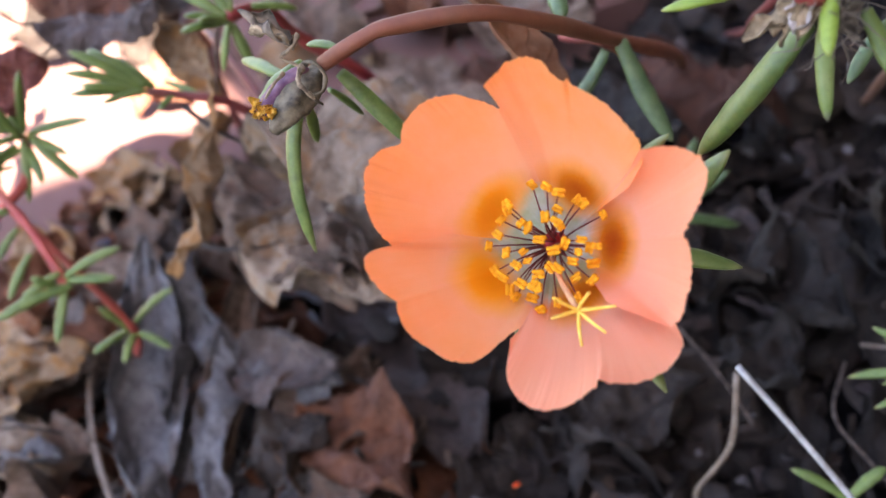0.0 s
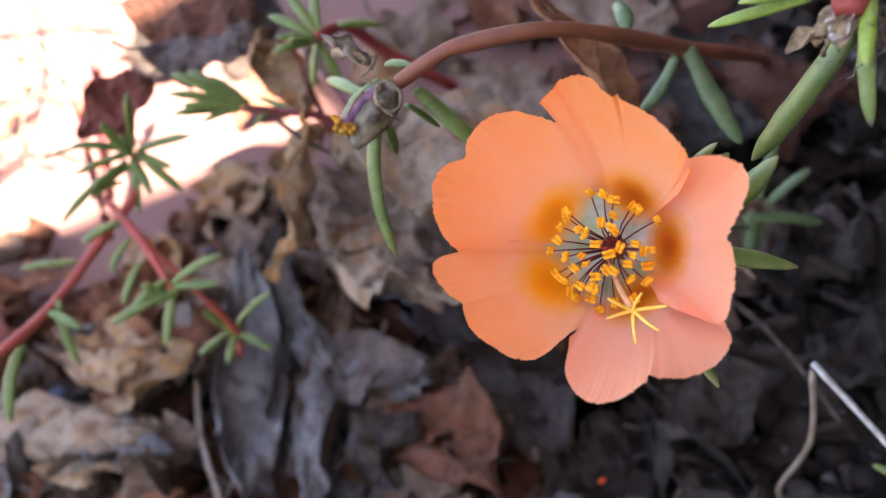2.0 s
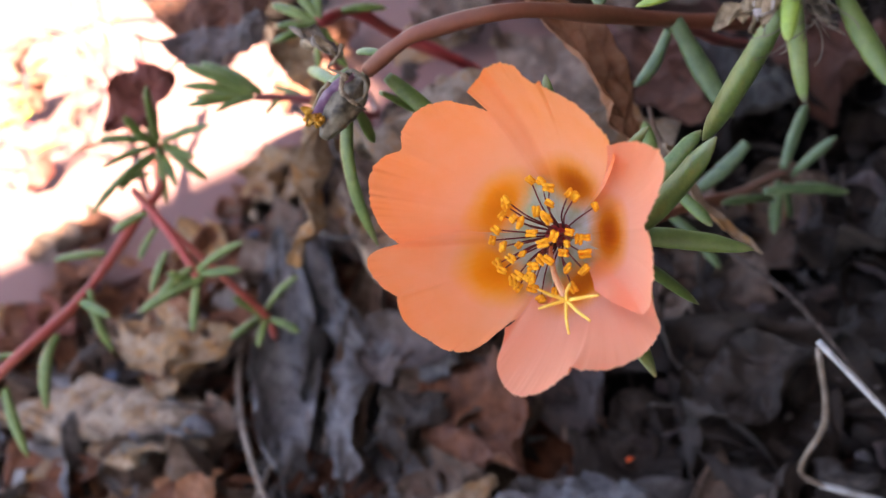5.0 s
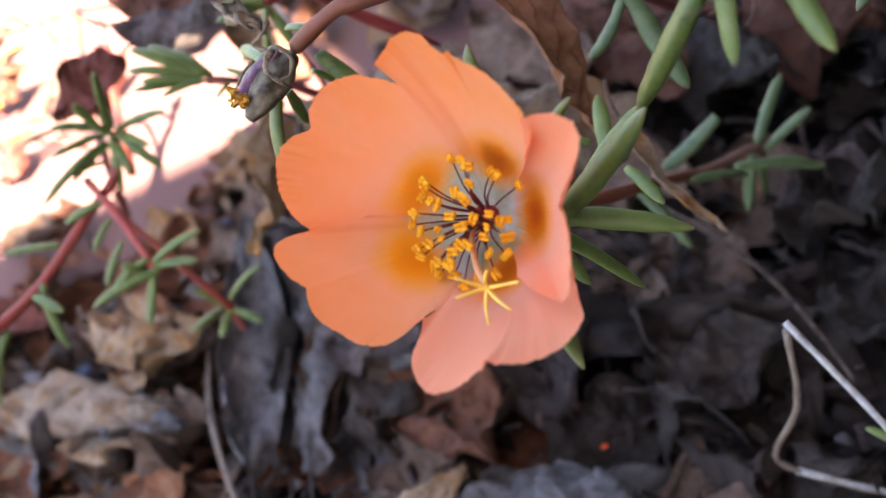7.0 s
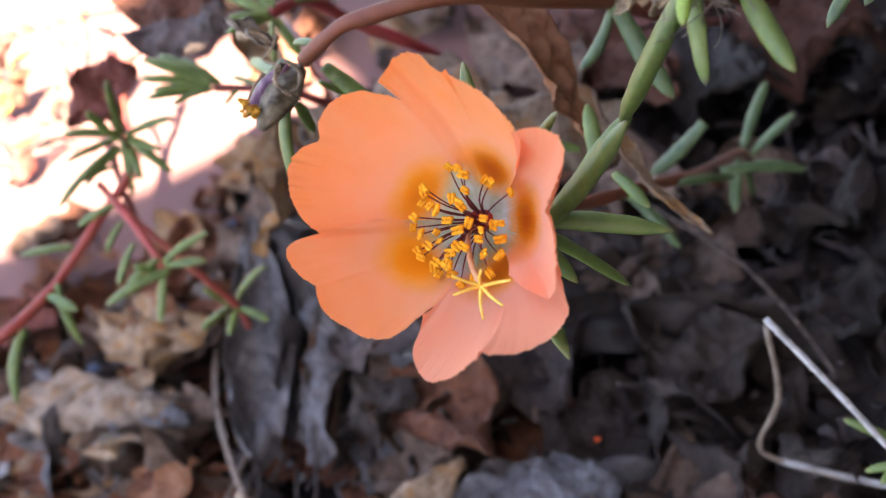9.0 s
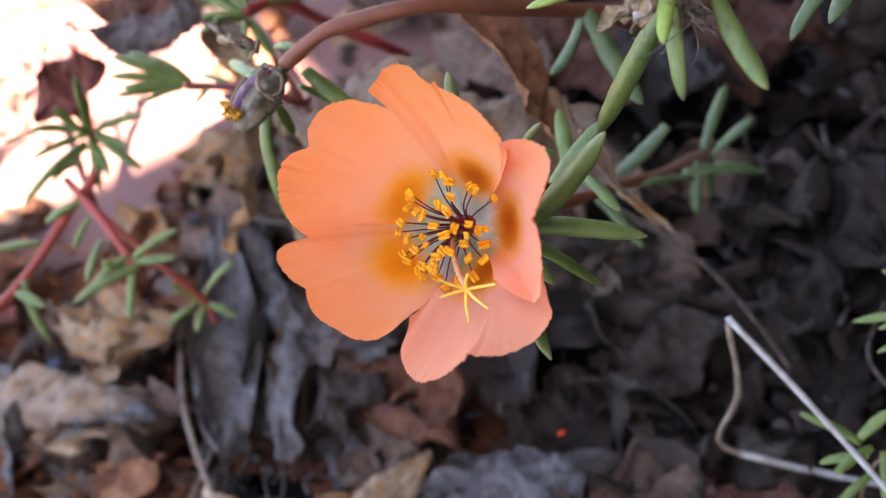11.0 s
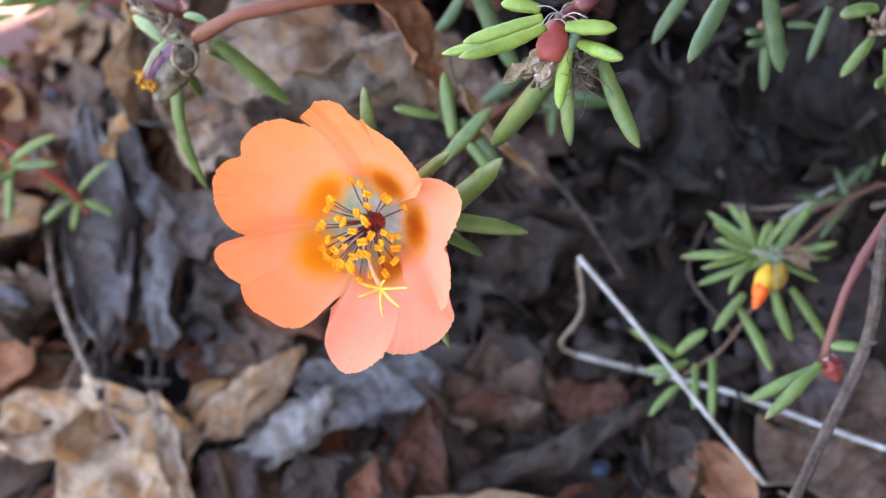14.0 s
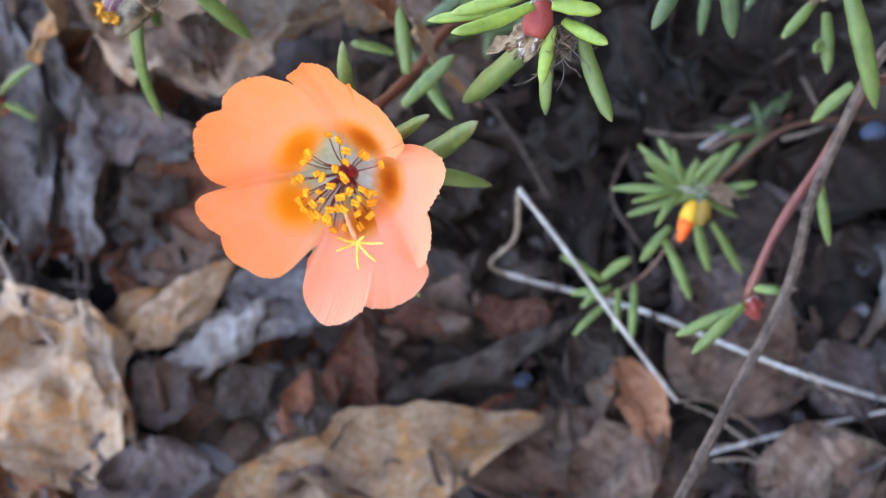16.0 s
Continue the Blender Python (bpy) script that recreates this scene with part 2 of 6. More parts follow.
stigma_yellow = plain_material("stigma_yellow", (0.88, 0.5, 0.05), (0.97, 0.68, 0.16), 900, 0.5)
style_peach = plain_material("style_peach", (0.55, 0.2, 0.1), (0.68, 0.36, 0.16), 900, 0.5)
bud_purple = plain_material("withered_purple", (0.07, 0.012, 0.045), (0.22, 0.11, 0.14), 300, 0.5)
bud_grey = plain_material("withered_grey_green", (0.035, 0.026, 0.017), (0.2, 0.158, 0.1), 420, 0.6, 0.3, 0.6)
bud_yellow = plain_material("withered_yellow", (0.16, 0.05, 0.005), (0.85, 0.45, 0.06), 900, 0.6)
bud_gold = plain_material("bud_gold", (0.6, 0.27, 0.015), (0.66, 0.42, 0.04), 400, 0.5)
bud_olive = plain_material("bud_olive", (0.16, 0.1, 0.02), (0.35, 0.2, 0.03), 400, 0.55)
bud_flame = plain_material("bud_flame", (0.8, 0.05, 0.008), (0.85, 0.16, 0.02), 400, 0.5)
pod_red = plain_material("pod_red", (0.23, 0.024, 0.02), (0.36, 0.075, 0.058), 260, 0.5, 0.35, 0.5)
dry_tissue = plain_material("dried_petal", (0.08, 0.05, 0.03), (0.45, 0.33, 0.21), 700, 0.7, 0.3, 0.8)
sheath_white = plain_material("papery_sheath", (0.42, 0.36, 0.33), (0.66, 0.6, 0.57), 500, 0.5, 0.4, 0.5)
dry_fibre = plain_material("dried_fibre", (0.05, 0.04, 0.032), (0.24, 0.185, 0.14), 500, 0.7)
straw_pale = plain_material("bleached_straw", (0.26, 0.23, 0.2), (0.5, 0.48, 0.46), 350, 0.5, 0.4, 0.4)
straw_tan = plain_material("tan_straw", (0.16, 0.11, 0.08), (0.26, 0.2, 0.16), 350, 0.6)
bark_grey = plain_material("weathered_twig", (0.03, 0.02, 0.016), (0.14, 0.1, 0.08), 520, 0.8, 0.2, 1.0)
blue_chip = plain_material("blue_chip", (0.025, 0.04, 0.075), (0.055, 0.08, 0.13), 300, 0.4)
soil = soil_material()
paver = paver_material()
fence_brown = plain_material("brown_timber", (0.05, 0.035, 0.025), (0.1, 0.075, 0.055), 30, 0.8)
render_wall = plain_material("pale_render", (0.55, 0.53, 0.5), (0.62, 0.6, 0.56), 20, 0.9)
DEAD = {
    "brown": dead_leaf_material("dead_leaf_brown", (0.06, 0.038, 0.028), (0.21, 0.135, 0.098), (0.36, 0.265, 0.215), 0.6, (0.19, 0.11, 0.08)),
    "grey": dead_leaf_material("dead_leaf_grey", (0.058, 0.051, 0.052), (0.172, 0.155, 0.155), (0.34, 0.315, 0.315), 0.6, None, 0.62, 0.3),
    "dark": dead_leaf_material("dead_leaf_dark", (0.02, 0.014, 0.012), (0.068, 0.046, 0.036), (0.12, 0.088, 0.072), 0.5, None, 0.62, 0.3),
    "rust": dead_leaf_material("dead_leaf_rust", (0.09, 0.034, 0.02), (0.26, 0.095, 0.048), (0.37, 0.19, 0.13), 0.5, (0.16, 0.078, 0.06)),
    "tan": dead_leaf_material("dead_leaf_tan", (0.2, 0.11, 0.055), (0.35, 0.228, 0.145), (0.58, 0.46, 0.35), 0.8, (0.42, 0.2, 0.07)),
    "pale": dead_leaf_material("dead_leaf_pale", (0.15, 0.13, 0.12), (0.33, 0.3, 0.275), (0.5, 0.46, 0.43), 0.7),
    "cinnamon": dead_leaf_material("dead_leaf_cinnamon", (0.21, 0.085, 0.045), (0.45, 0.205, 0.115), (0.56, 0.34, 0.235), 0.5, (0.28, 0.11, 0.05)),
    "mottled": dead_leaf_material("dead_leaf_mottled", (0.2, 0.11, 0.055), (0.42, 0.265, 0.16), (0.68, 0.56, 0.445), 0.9, (0.42, 0.2, 0.07)),
    # near-black blade: the shade where it lies is put into its colour
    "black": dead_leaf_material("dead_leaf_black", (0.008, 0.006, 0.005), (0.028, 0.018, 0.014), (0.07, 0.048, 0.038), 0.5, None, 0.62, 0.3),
    "buff": dead_leaf_material("dead_leaf_buff", (0.14, 0.092, 0.06), (0.33, 0.235, 0.17), (0.52, 0.42, 0.345), 0.8, (0.28, 0.14, 0.06)),
    "umber": dead_leaf_material("dead_leaf_umber", (0.05, 0.02, 0.014), (0.15, 0.06, 0.038), (0.24, 0.12, 0.09), 0.5, (0.09, 0.045, 0.034)),
    "maroon": dead_leaf_material("dead_leaf_maroon", (0.1, 0.028, 0.022), (0.24, 0.075, 0.058), (0.3, 0.13, 0.1), 0.5),
    "plum": dead_leaf_material("dead_leaf_plum", (0.045, 0.03, 0.028), (0.13, 0.09, 0.08), (0.22, 0.17, 0.16), 0.5, None, 0.62, 0.3),
}


# ---- mesh helpers (all lengths in centimetres, turned to metres when a mesh is made) ----
def mesh_of(name, verts, faces, mat, attrs=None, uv=None, smooth=True):
    me = bpy.data.meshes.new(name)
    me.from_pydata([tuple(float(c) * CM for c in v) for v in verts], [], faces)
    me.materials.append(mat)
    if smooth:
        me.polygons.foreach_set("use_smooth", [True] * len(me.polygons))
    for key, values in (attrs or {}).items():
        me.attributes.new(key, "FLOAT", "POINT").data.foreach_set("value", [float(v) for v in values])
    if uv is not None:
        layer = me.uv_layers.new(name="UVMap")
        index = np.empty(len(me.loops), dtype=np.int32)
        me.loops.foreach_get("vertex_index", index)
        layer.data.foreach_set("uv", np.asarray(uv, dtype=np.float32)[index].ravel())
    me.update()
    return me


def thing(name, at, label, category, group="", kind=""):
    ob = new(name)
    ob.empty_display_size = 0.005
    ob.location = Vector(at) * CM
    return tagged(ob, label, category, group, kind)


def part(name, data, parent, label="", local=None):
    ob = new(name, data)
    ob.parent = parent
    if local is not None:
        ob.matrix_basis = local
    if label:
        ob["label"] = label
    return ob


def smooth_path(points, steps=6):
    """A curve through the points."""
    p = [Vector(v) for v in points]
    p = [p[0] * 2 - p[1]] + p + [p[-1] * 2 - p[-2]]
    out = []
    for a, b, c, d in zip(p, p[1:], p[2:], p[3:]):
        for k in range(steps):
            t = k / steps
            out.append(0.5 * (2 * b + (c - a) * t + (2 * a - 5 * b + 4 * c - d) * t * t + (3 * b - a - 3 * c + d) * t ** 3))
    return out + [p[-2]]


def tube(path, radius, sides=8, flat=1.0, facing=UP, wobble=0.0, ridges=0.0):
    """Rings along a path. radius: a function of 0..1; flat: the thickness against the width. Gives verts, faces and 0..1 along."""
    verts, along, n = [], [], len(path)
    for i, p in enumerate(path):
        t = (path[min(i + 1, n - 1)] - path[max(i - 1, 0)]).normalized()
        s = t.cross(facing)
        s = s.normalized() if s.length > 1e-4 else Vector((1, 0, 0))
        u = s.cross(t)
        f = i / (n - 1)
        r = radius(f)
        for k in range(sides):
            a = 2 * math.pi * k / sides
            rr = r * (1 + wobble * (noise.noise(Vector((f * 9, a, p.x))) if wobble else 0))
            rr *= 1 + ridges * (math.sin(a * 5 + f * 4) + 0.6 * math.sin(a * 3 - f * 9) + 0.5 * noise.noise(Vector((f * 60, a * 2, 2))))
            verts.append(p + s * (rr * math.cos(a)) + u * (rr * flat * math.sin(a)))
            along.append(f)
    faces = [(i * sides + k, i * sides + (k + 1) % sides, (i + 1) * sides + (k + 1) % sides, (i + 1) * sides + k)
             for i in range(n - 1) for k in range(sides)]
    faces += [tuple(range(sides))[::-1], tuple((n - 1) * sides + k for k in range(sides))]
    return verts, faces, along


def moved(verts, at):
    at = Vector(at)
    return [Vector(v) - at for v in verts]


def plant(name, at, label):
    p = thing(name, at, label, "plant", "moss rose shoots")
    return p


def stem_on(p, points, r, mat, name="stem", label=""):
    at = p.location / CM
    path = smooth_path(points)
    v, f, a = tube(path, lambda t: r * (0.9 + 0.25 * t) * (1 + 0.1 * math.sin(t * 31)), 10, 1.0, Vector((0.3, 0.2, 1)), 0.12)
    return part(name, mesh_of(name, moved(v, at), f, mat, {"along": a}), p, label)


def leaf_on(p, base, tip, width, sag, mat, name="leaf", label="", bow=(0, 0, 0)):
    """A fleshy finger leaf: rounded under, flatter above, blunt at its tip."""
    at = p.location / CM
    b, t = Vector(base), Vector(tip)
    ln = (t - b).length
    seed = base[0] * 7.1 + tip[1] * 3.3
    side = (t - b).cross(UP).normalized() * (ln * 0.05 * math.sin(seed * 5))
    c = (b + t) / 2 + UP * (sag * ln) + side + Vector(bow)
    path = [b * (1 - k) ** 2 + c * (2 * k * (1 - k)) + t * (k * k) for k in (i / 19 for i in range(20))]
    half = width * 0.5

    def r(f):
        body = 0.62 + 0.38 * min(1, f * 2.2) ** 0.7
        blunt = max(0.03, 1 - max(0, (f - 0.66) / 0.34) ** 2.2) ** 0.6
        return half * body * blunt * (1 - 0.28 * max(0, f - 0.45)) * (1 + 0.025 * math.sin(seed + f * 13) + 0.015 * math.sin(seed * 3 + f * 29))
    v, f, a = tube(path, r, 10, 0.62, UP, 0.08)
    return part(name, mesh_of(name, moved(v, at), f, mat, {"along": a}), p, label)


def spindle(a, b, profile, mat, at, name, sides=12, rings=12, wobble=0.15, ridges=0.0):
    a, b = Vector(a), Vector(b)
    path = [a.lerp(b, i / rings) for i in range(rings + 1)]

    def r(f):
        k = f * (len(profile) - 1)
        i = min(int(k), len(profile) - 2)
        return profile[i] + (profile[i + 1] - profile[i]) * (k - i)
    v, f, al = tube(path, r, sides, 0.85, Vector((0.2, 0.4, 1)), wobble, ridges)
    return mesh_of(name, moved(v, at), f, mat, {"along": al})


def blade(length, width, curl, cross, seed, lobed=0.0, wrinkle=0.1, nu=18, nv=11, rolled=0.0, thick=0.025, crumple=0.0):
    """A dry leaf blade along +x, its middle line in y = 0: outline, lengthwise curl, fold across, wrinkles and thickness."""
    rnd = random.Random(seed)
    ph = [rnd.uniform(0, 6.3) for _ in range(6)]
    top, vein = [], []

    def point(u, v):
        hw = width / 2 * max(0.02, math.sin(math.pi * min(1, max(0, u)) ** 0.82)) ** 0.68
        side = 1 if v > 0 else -1
        hw *= 1 + lobed * math.sin(u * 19 + ph[0] * side) + 0.06 * noise.noise(Vector((u * 16, side * 3 + seed, 0)))
        hw *= 1 + 0.2 * noise.noise(Vector((u * 2.6, side * 5 + seed, ph[2])))
        a = curl * 2.2 * (u - 0.35)
        cx = length * (math.sin(a) / (curl * 2.2) if abs(curl) > 1e-3 else u - 0.35)
        cz = length * ((1 - math.cos(a)) / (curl * 2.2) if abs(curl) > 1e-3 else 0)
        k = cross * (1.0 + rolled * u + 0.6 * noise.noise(Vector((u * 2.3, side + seed, 7)))) * (1 if v > 0 else 0.75)
        y = hw * math.sin(k * v) / k if abs(k) > 1e-3 else hw * v
        z = hw * (1 - math.cos(k * v)) / k if abs(k) > 1e-3 else 0
        x, yy = u * length / width * 1.6, v * 0.8
        w = noise.noise(Vector((x * 1.3 + seed, yy * 1.3, ph[3])))
        w += 0.7 * (0.35 - abs(noise.noise(Vector((x * 2.1 + seed, yy * 2.1 + 9, ph[4])))))
        w += 0.3 * (0.3 - abs(noise.noise(Vector((x * 5.2 + seed, yy * 5.2 + 3, ph[5])))))
        w *= wrinkle * width * 1.25
        w -= 0.045 * width * math.exp(-(v / 0.14) ** 2)
        w += 0.013 * width * math.sin((u + abs(v) * 0.22) * 44 + 2 * noise.noise(Vector((u * 3, v * 2, seed + 1.0)))) * (0.25 + abs(v))
        if crumple:
            bx, by = u * length * 0.9 + seed * 3.7, hw * v
            w += crumple * (0.9 * (0.3 - abs(noise.noise(Vector((bx * 0.75, by * 0.9, ph[0]))))) * 2.2 + (0.25 - abs(noise.noise(Vector((bx * 1.7, by * 1.9, ph[1]))))) * 1.2 + 0.35 * noise.noise(Vector((bx * 3.4, by * 3.4, ph[2]))))
        edge = 0.16 * width * abs(v) ** 3 * math.sin(u * 11 + ph[1] * side)
        nx, nz = -math.sin(a), math.cos(a)
        d = z + w + edge
        return Vector((cx + nx * d, y + 0.05 * width * noise.noise(Vector((u * 4, v * 3, seed))), cz + nz * d))
    for i in range(nu):
        for j in range(nv):
            u, v = i / (nu - 1), j / (nv - 1) * 2 - 1
            top.append(point(u, v))
            vein.append(u + abs(v) * 0.22)
    n = len(top)
    low = [p - Vector((0, 0, thick)) for p in top]
    faces = []
    for i in range(nu - 1):
        for j in range(nv - 1):
            q = (i * nv + j, (i + 1) * nv + j, (i + 1) * nv + j + 1, i * nv + j + 1)
            faces += [q, tuple(k + n for k in q[::-1])]
    rim = [j for j in range(nv)] + [i * nv + nv - 1 for i in range(1, nu)] + [(nu - 1) * nv + j for j in range(nv - 2, -1, -1)] + [i * nv for i in range(nu - 2, 0, -1)]
    faces += [(a, b, b + n, a + n) for a, b in zip(rim, rim[1:] + rim[:1])]
    line = [point(u / 12, 0.0) for u in range(12)]
    tail = (line[0] - line[1]).normalized()
    stalk = [line[0] + tail * (length * 0.22) + Vector((0, 0.05 * length, 0)), line[0] + tail * (length * 0.1)] + line[:3]
    return top + low, faces, vein * 2, stalk


DEAD_LABELS = {
    "brown": "curled brown dead leaf lying in the leaf litter", "grey": "weathered grey dead leaf lying in the leaf litter",
    "cinnamon": "curled cinnamon-brown dry leaf on the litter", "mottled": "large mottled tan and whitish dry leaf", "black": "almost black dead leaf with shade put into its colour", "dark": "dark dead leaf lying in the leaf litter", "rust": "rust-brown dry leaf lying in the leaf litter",
    "tan": "mottled tan dry leaf with pale patches on the litter", "pale": "pale grey dried leaf on the leaf litter",
    "maroon": "dark red-brown withered leaf over the paving", "buff": "crumpled buff-brown dead leaf among the stems", "umber": "dark red-brown curled dead leaf on the litter", "plum": "purplish brown dead leaf on the leaf litter"}


def dead_leaf(colour, length, width, curl, cross, seed, lobed=0.0, wrinkle=0.1, label="", fine=False, rolled=0.0, crumple=0.13):
    ob = thing("dead_leaf", (0, 0, 0), label or DEAD_LABELS[colour], "leaf", "leaf litter")
    nu, nv = (56, 33) if fine else (40, 23)
    v, f, ve, st = blade(length, width, curl, cross, seed, lobed, wrinkle, nu, nv, rolled, 0.025, crumple)
    part("blade", mesh_of("blade", v, f, DEAD[colour], {"vein": ve}), ob)
    r = 0.022 * math.sqrt(length)
    sv, sf, _ = tube(smooth_path(st, 2), lambda t: r * (1.25 - 0.9 * t), 5)
    part("stalk", mesh_of("stalk", sv, sf, DEAD["brown" if colour in ("tan", "pale", "rust") else "dark"]), ob)
    return ob


def laid(base, tip, roll=0.0, shift=0.35):
    """The pose of a leaf whose blade runs from base to tip."""
    b, t = Vector(base), Vector(tip)
    x = (t - b).normalized()
    y = UP.cross(x).normalized()
    m = Matrix((x, y, x.cross(y))).transposed().to_4x4()
    return Matrix.Translation((b + (t - b) * shift) * CM) @ m @ pose(0, 0, 0, roll)


def lay_leaf(base, tip, width, colour, curl, cross, roll=0.0, lobed=0.04, wrinkle=0.17, label="", rolled=0.4, crumple=0.13):
    ln = (Vector(tip) - Vector(base)).length
    seed = int(abs(base[0] * 131 + base[1] * 17 + tip[0] * 7)) + 3
    ob = dead_leaf(colour, ln, width, curl, cross, seed, lobed, wrinkle, label, True, rolled, crumple)
    ob.matrix_basis = laid(base, tip, roll)
    return ob


# ---- setting: ground, paving, added walls out of view ----
def build_ground():
    near = [i * 1.0 for i in range(-40, 61)]
    far = [70, 90, 130, 200, 400, 1000, 3000]
    xs = [-a for a in far[::-1]] + near + far
    ys = [-a for a in far[::-1]] + near + far
    verts = []
    for y in ys:
        for x in xs:
            h = -0.5 + 0.9 * noise.noise(Vector((x * 0.11, y * 0.11, 0))) + 0.35 * noise.noise(Vector((x * 0.5, y * 0.5, 4)))
            verts.append((x, y, -1.1 + h if max(abs(x), abs(y)) < 62 else -1.1))
    n = len(xs)
    faces = [(j * n + i, j * n + i + 1, (j + 1) * n + i + 1, (j + 1) * n + i) for j in range(len(ys) - 1) for i in range(n - 1)]
    tagged(new("ground", mesh_of("ground", verts, faces, soil)), "dark crumbly garden soil under fallen leaves", "ground", kind="structure")


def box(x0, y0, z0, x1, y1, z1, mat, name, bevel=0.0):
    bm = bmesh.new()
    bmesh.ops.create_cube(bm, size=1.0)
    for v in bm.verts:
        v.co = ((x0 + x1) / 2 + v.co.x * (x1 - x0), (y0 + y1) / 2 + v.co.y * (y1 - y0), (z0 + z1) / 2 + v.co.z * (z1 - z0))
        v.co *= CM
    if bevel:
        bmesh.ops.bevel(bm, geom=bm.edges[:], offset=bevel * CM, segments=3, affect="EDGES")
    me = bpy.data.meshes.new(name)
    bm.to_mesh(me)
    bm.free()
    me.materials.append(mat)
    return me


build_ground()
pavement = thing("pavement", (-20, 60, 0), "reddish concrete paving slabs beside the flower bed", "paving", kind="structure")
for px, py in ((-66.5, 34.6), (-26.2, 34.6), (14.1, 38.6), (-66.5, 74.9), (-26.2, 74.9), (14.1, 78.9)):
    part("paving_slab", box(px + 20, py - 60, -4.0, px + 60, py - 20, 0.15, paver, "paving_slab", 0.5), pavement)
# unseen wall, added so that its shadow outlines the sunlit part of the paving
shade_wall = thing("wall_south", (0, -65, 0), "added pale wall out of view that shades the bed", "wall", kind="structure")
part("low_wall", box(-65, -5, -5, 45, 5, 138.4, render_wall, "low_wall", 0.6), shade_wall)
part("tall_wall", box(45, -5, -5, 105, 5, 228, render_wall, "tall_wall", 0.6), shade_wall)

# added wall, never in view, that holds back sky light from the east
side_wall = thing("wall_east", (34, 50, 0), "added brown timber wall out of view beside the bed", "wall", kind="structure")
part("low_wall", box(0, -75, -5, 8, 110, 140, fence_brown, "low_wall", 1.0), side_wall)


# ---- the moss rose flower ----
FLOWER_C = Vector((7.23, 14.87, 13.83))
E1, E2, EN = Vector((0.8616, -0.5025, 0.0719)), Vector((0.3442, 0.6824, 0.6448)), Vector((-0.373, -0.531, 0.761))
flower = thing("moss_rose_flower", (5.8, 25, -1), "open peach-orange moss rose flower with a pale eye and maroon stamens", "flower")
F_AT = Vector((5.8, 25, -1))


def in_flower(u, v, w):
    return FLOWER_C + E1 * u + E2 * v + EN * w


def petal(rim, steep, layer, pink, rusty, narrow, seed, spot, even=15, name="petal"):
    """One broad, notched petal. rim: angle, reach and height along its outer edge; it rises from the flat eye ever more steeply.
    steep: how sharply it bends up, at even steps from its first to its last side; spot: angle, half width and reach of the blotch at its foot;
    even: how widely the lobes of the rim are smoothed out towards the foot."""
    nq, ns = 150, 34
    angles = [a for a, _, _ in rim]
    verts, rad, acr, uv = [], [], [], []
    mid, half = (angles[0] + angles[-1]) / 2, (angles[-1] - angles[0]) / 2
    at = [mid + (j / (nq - 1) * 2 - 1) * half for j in range(nq)]
    soft = [0.12, 0.2, 0.36, 0.2, 0.12]
    rims = np.convolve(np.pad(np.interp(at, angles, [r for _, r, _ in rim]), 2, mode="edge"), soft, mode="valid")
    highs = np.interp(at, angles, [w for _, _, w in rim])
    bell = np.hanning(2 * even + 3)[1:-1]
    broad = np.convolve(np.pad(rims, even, mode="edge"), bell / bell.sum(), mode="valid")
    for _ in range(12):
        highs = np.convolve(np.pad(highs, 2, mode="edge"), soft, mode="valid")
    level = np.convolve(np.pad(highs, even, mode="edge"), bell / bell.sum(), mode="valid")
    late = 3 + (even - 15) * 0.15
    bends = np.interp(np.linspace(-1, 1, nq), np.linspace(-1, 1, len(steep)), steep)
    for _ in range(30):
        bends = np.convolve(np.pad(bends, 2, mode="edge"), soft, mode="valid")
    for i in range(ns):
        s = 0.03 + 0.97 * i / (ns - 1)
        for j in range(nq):
            q = j / (nq - 1) * 2 - 1
            edge = float(rims[j])
            edge *= 1 + s ** 6 * (0.009 * noise.noise(Vector((q * 14, seed, 0))) + 0.012 * noise.noise(Vector((q * 38, seed, 3))) - 0.008 * abs(noise.noise(Vector((q * 90, seed, 7)))))
            a = radians(mid + q * half * (narrow + (1 - narrow) * s ** 1.5))
            r = s * (float(broad[j]) + (edge - float(broad[j])) * s ** late)
            bend = float(bends[j])
            w = float(level[j] + (highs[j] - level[j]) * s ** 3) * s ** bend + layer * min(1, s * 2.5) - 0.02
            # soft folds that fan out from the foot, and a faint ruffle along the rim
            w += 0.035 * noise.noise(Vector((q * 2.6 + seed, s * 1.6, 1))) * s * (1.3 - s)
            w += 0.011 * noise.noise(Vector((q * 9 + seed, s * 1.4, 5))) * s
            w += 0.003 * noise.noise(Vector((q * 26 + seed, s * 2.0, 8))) * s
            w += 0.02 * s ** 5 * math.sin(q * 11 + seed)
            verts.append(in_flower(r * math.cos(a), r * math.sin(a), w) - F_AT)
            rad.append(r / 1.9)
            acr.append((math.degrees(a) - spot[0]) / spot[1])
            uv.append((s, q * 0.5 + 0.5))
    n = len(verts)
    verts += [v - EN * 0.007 for v in verts]
    faces = []
    for i in range(ns - 1):
        for j in range(nq - 1):
            f = (i * nq + j, i * nq + j + 1, (i + 1) * nq + j + 1, (i + 1) * nq + j)
            faces += [f, tuple(k + n for k in f[::-1])]
    ring = list(range(nq)) + [i * nq + nq - 1 for i in range(1, ns)] + [(ns - 1) * nq + j for j in range(nq - 2, -1, -1)] + [i * nq for i in range(ns - 2, 0, -1)]
    faces += [(b, a, a + n, b + n) for a, b in zip(ring, ring[1:] + ring[:1])]
    attrs = {"radial": rad * 2, "blotch": acr * 2, "pink": [pink] * (2 * n), "rusty": [rusty] * (2 * n), "foot": [spot[2]] * (2 * n)}
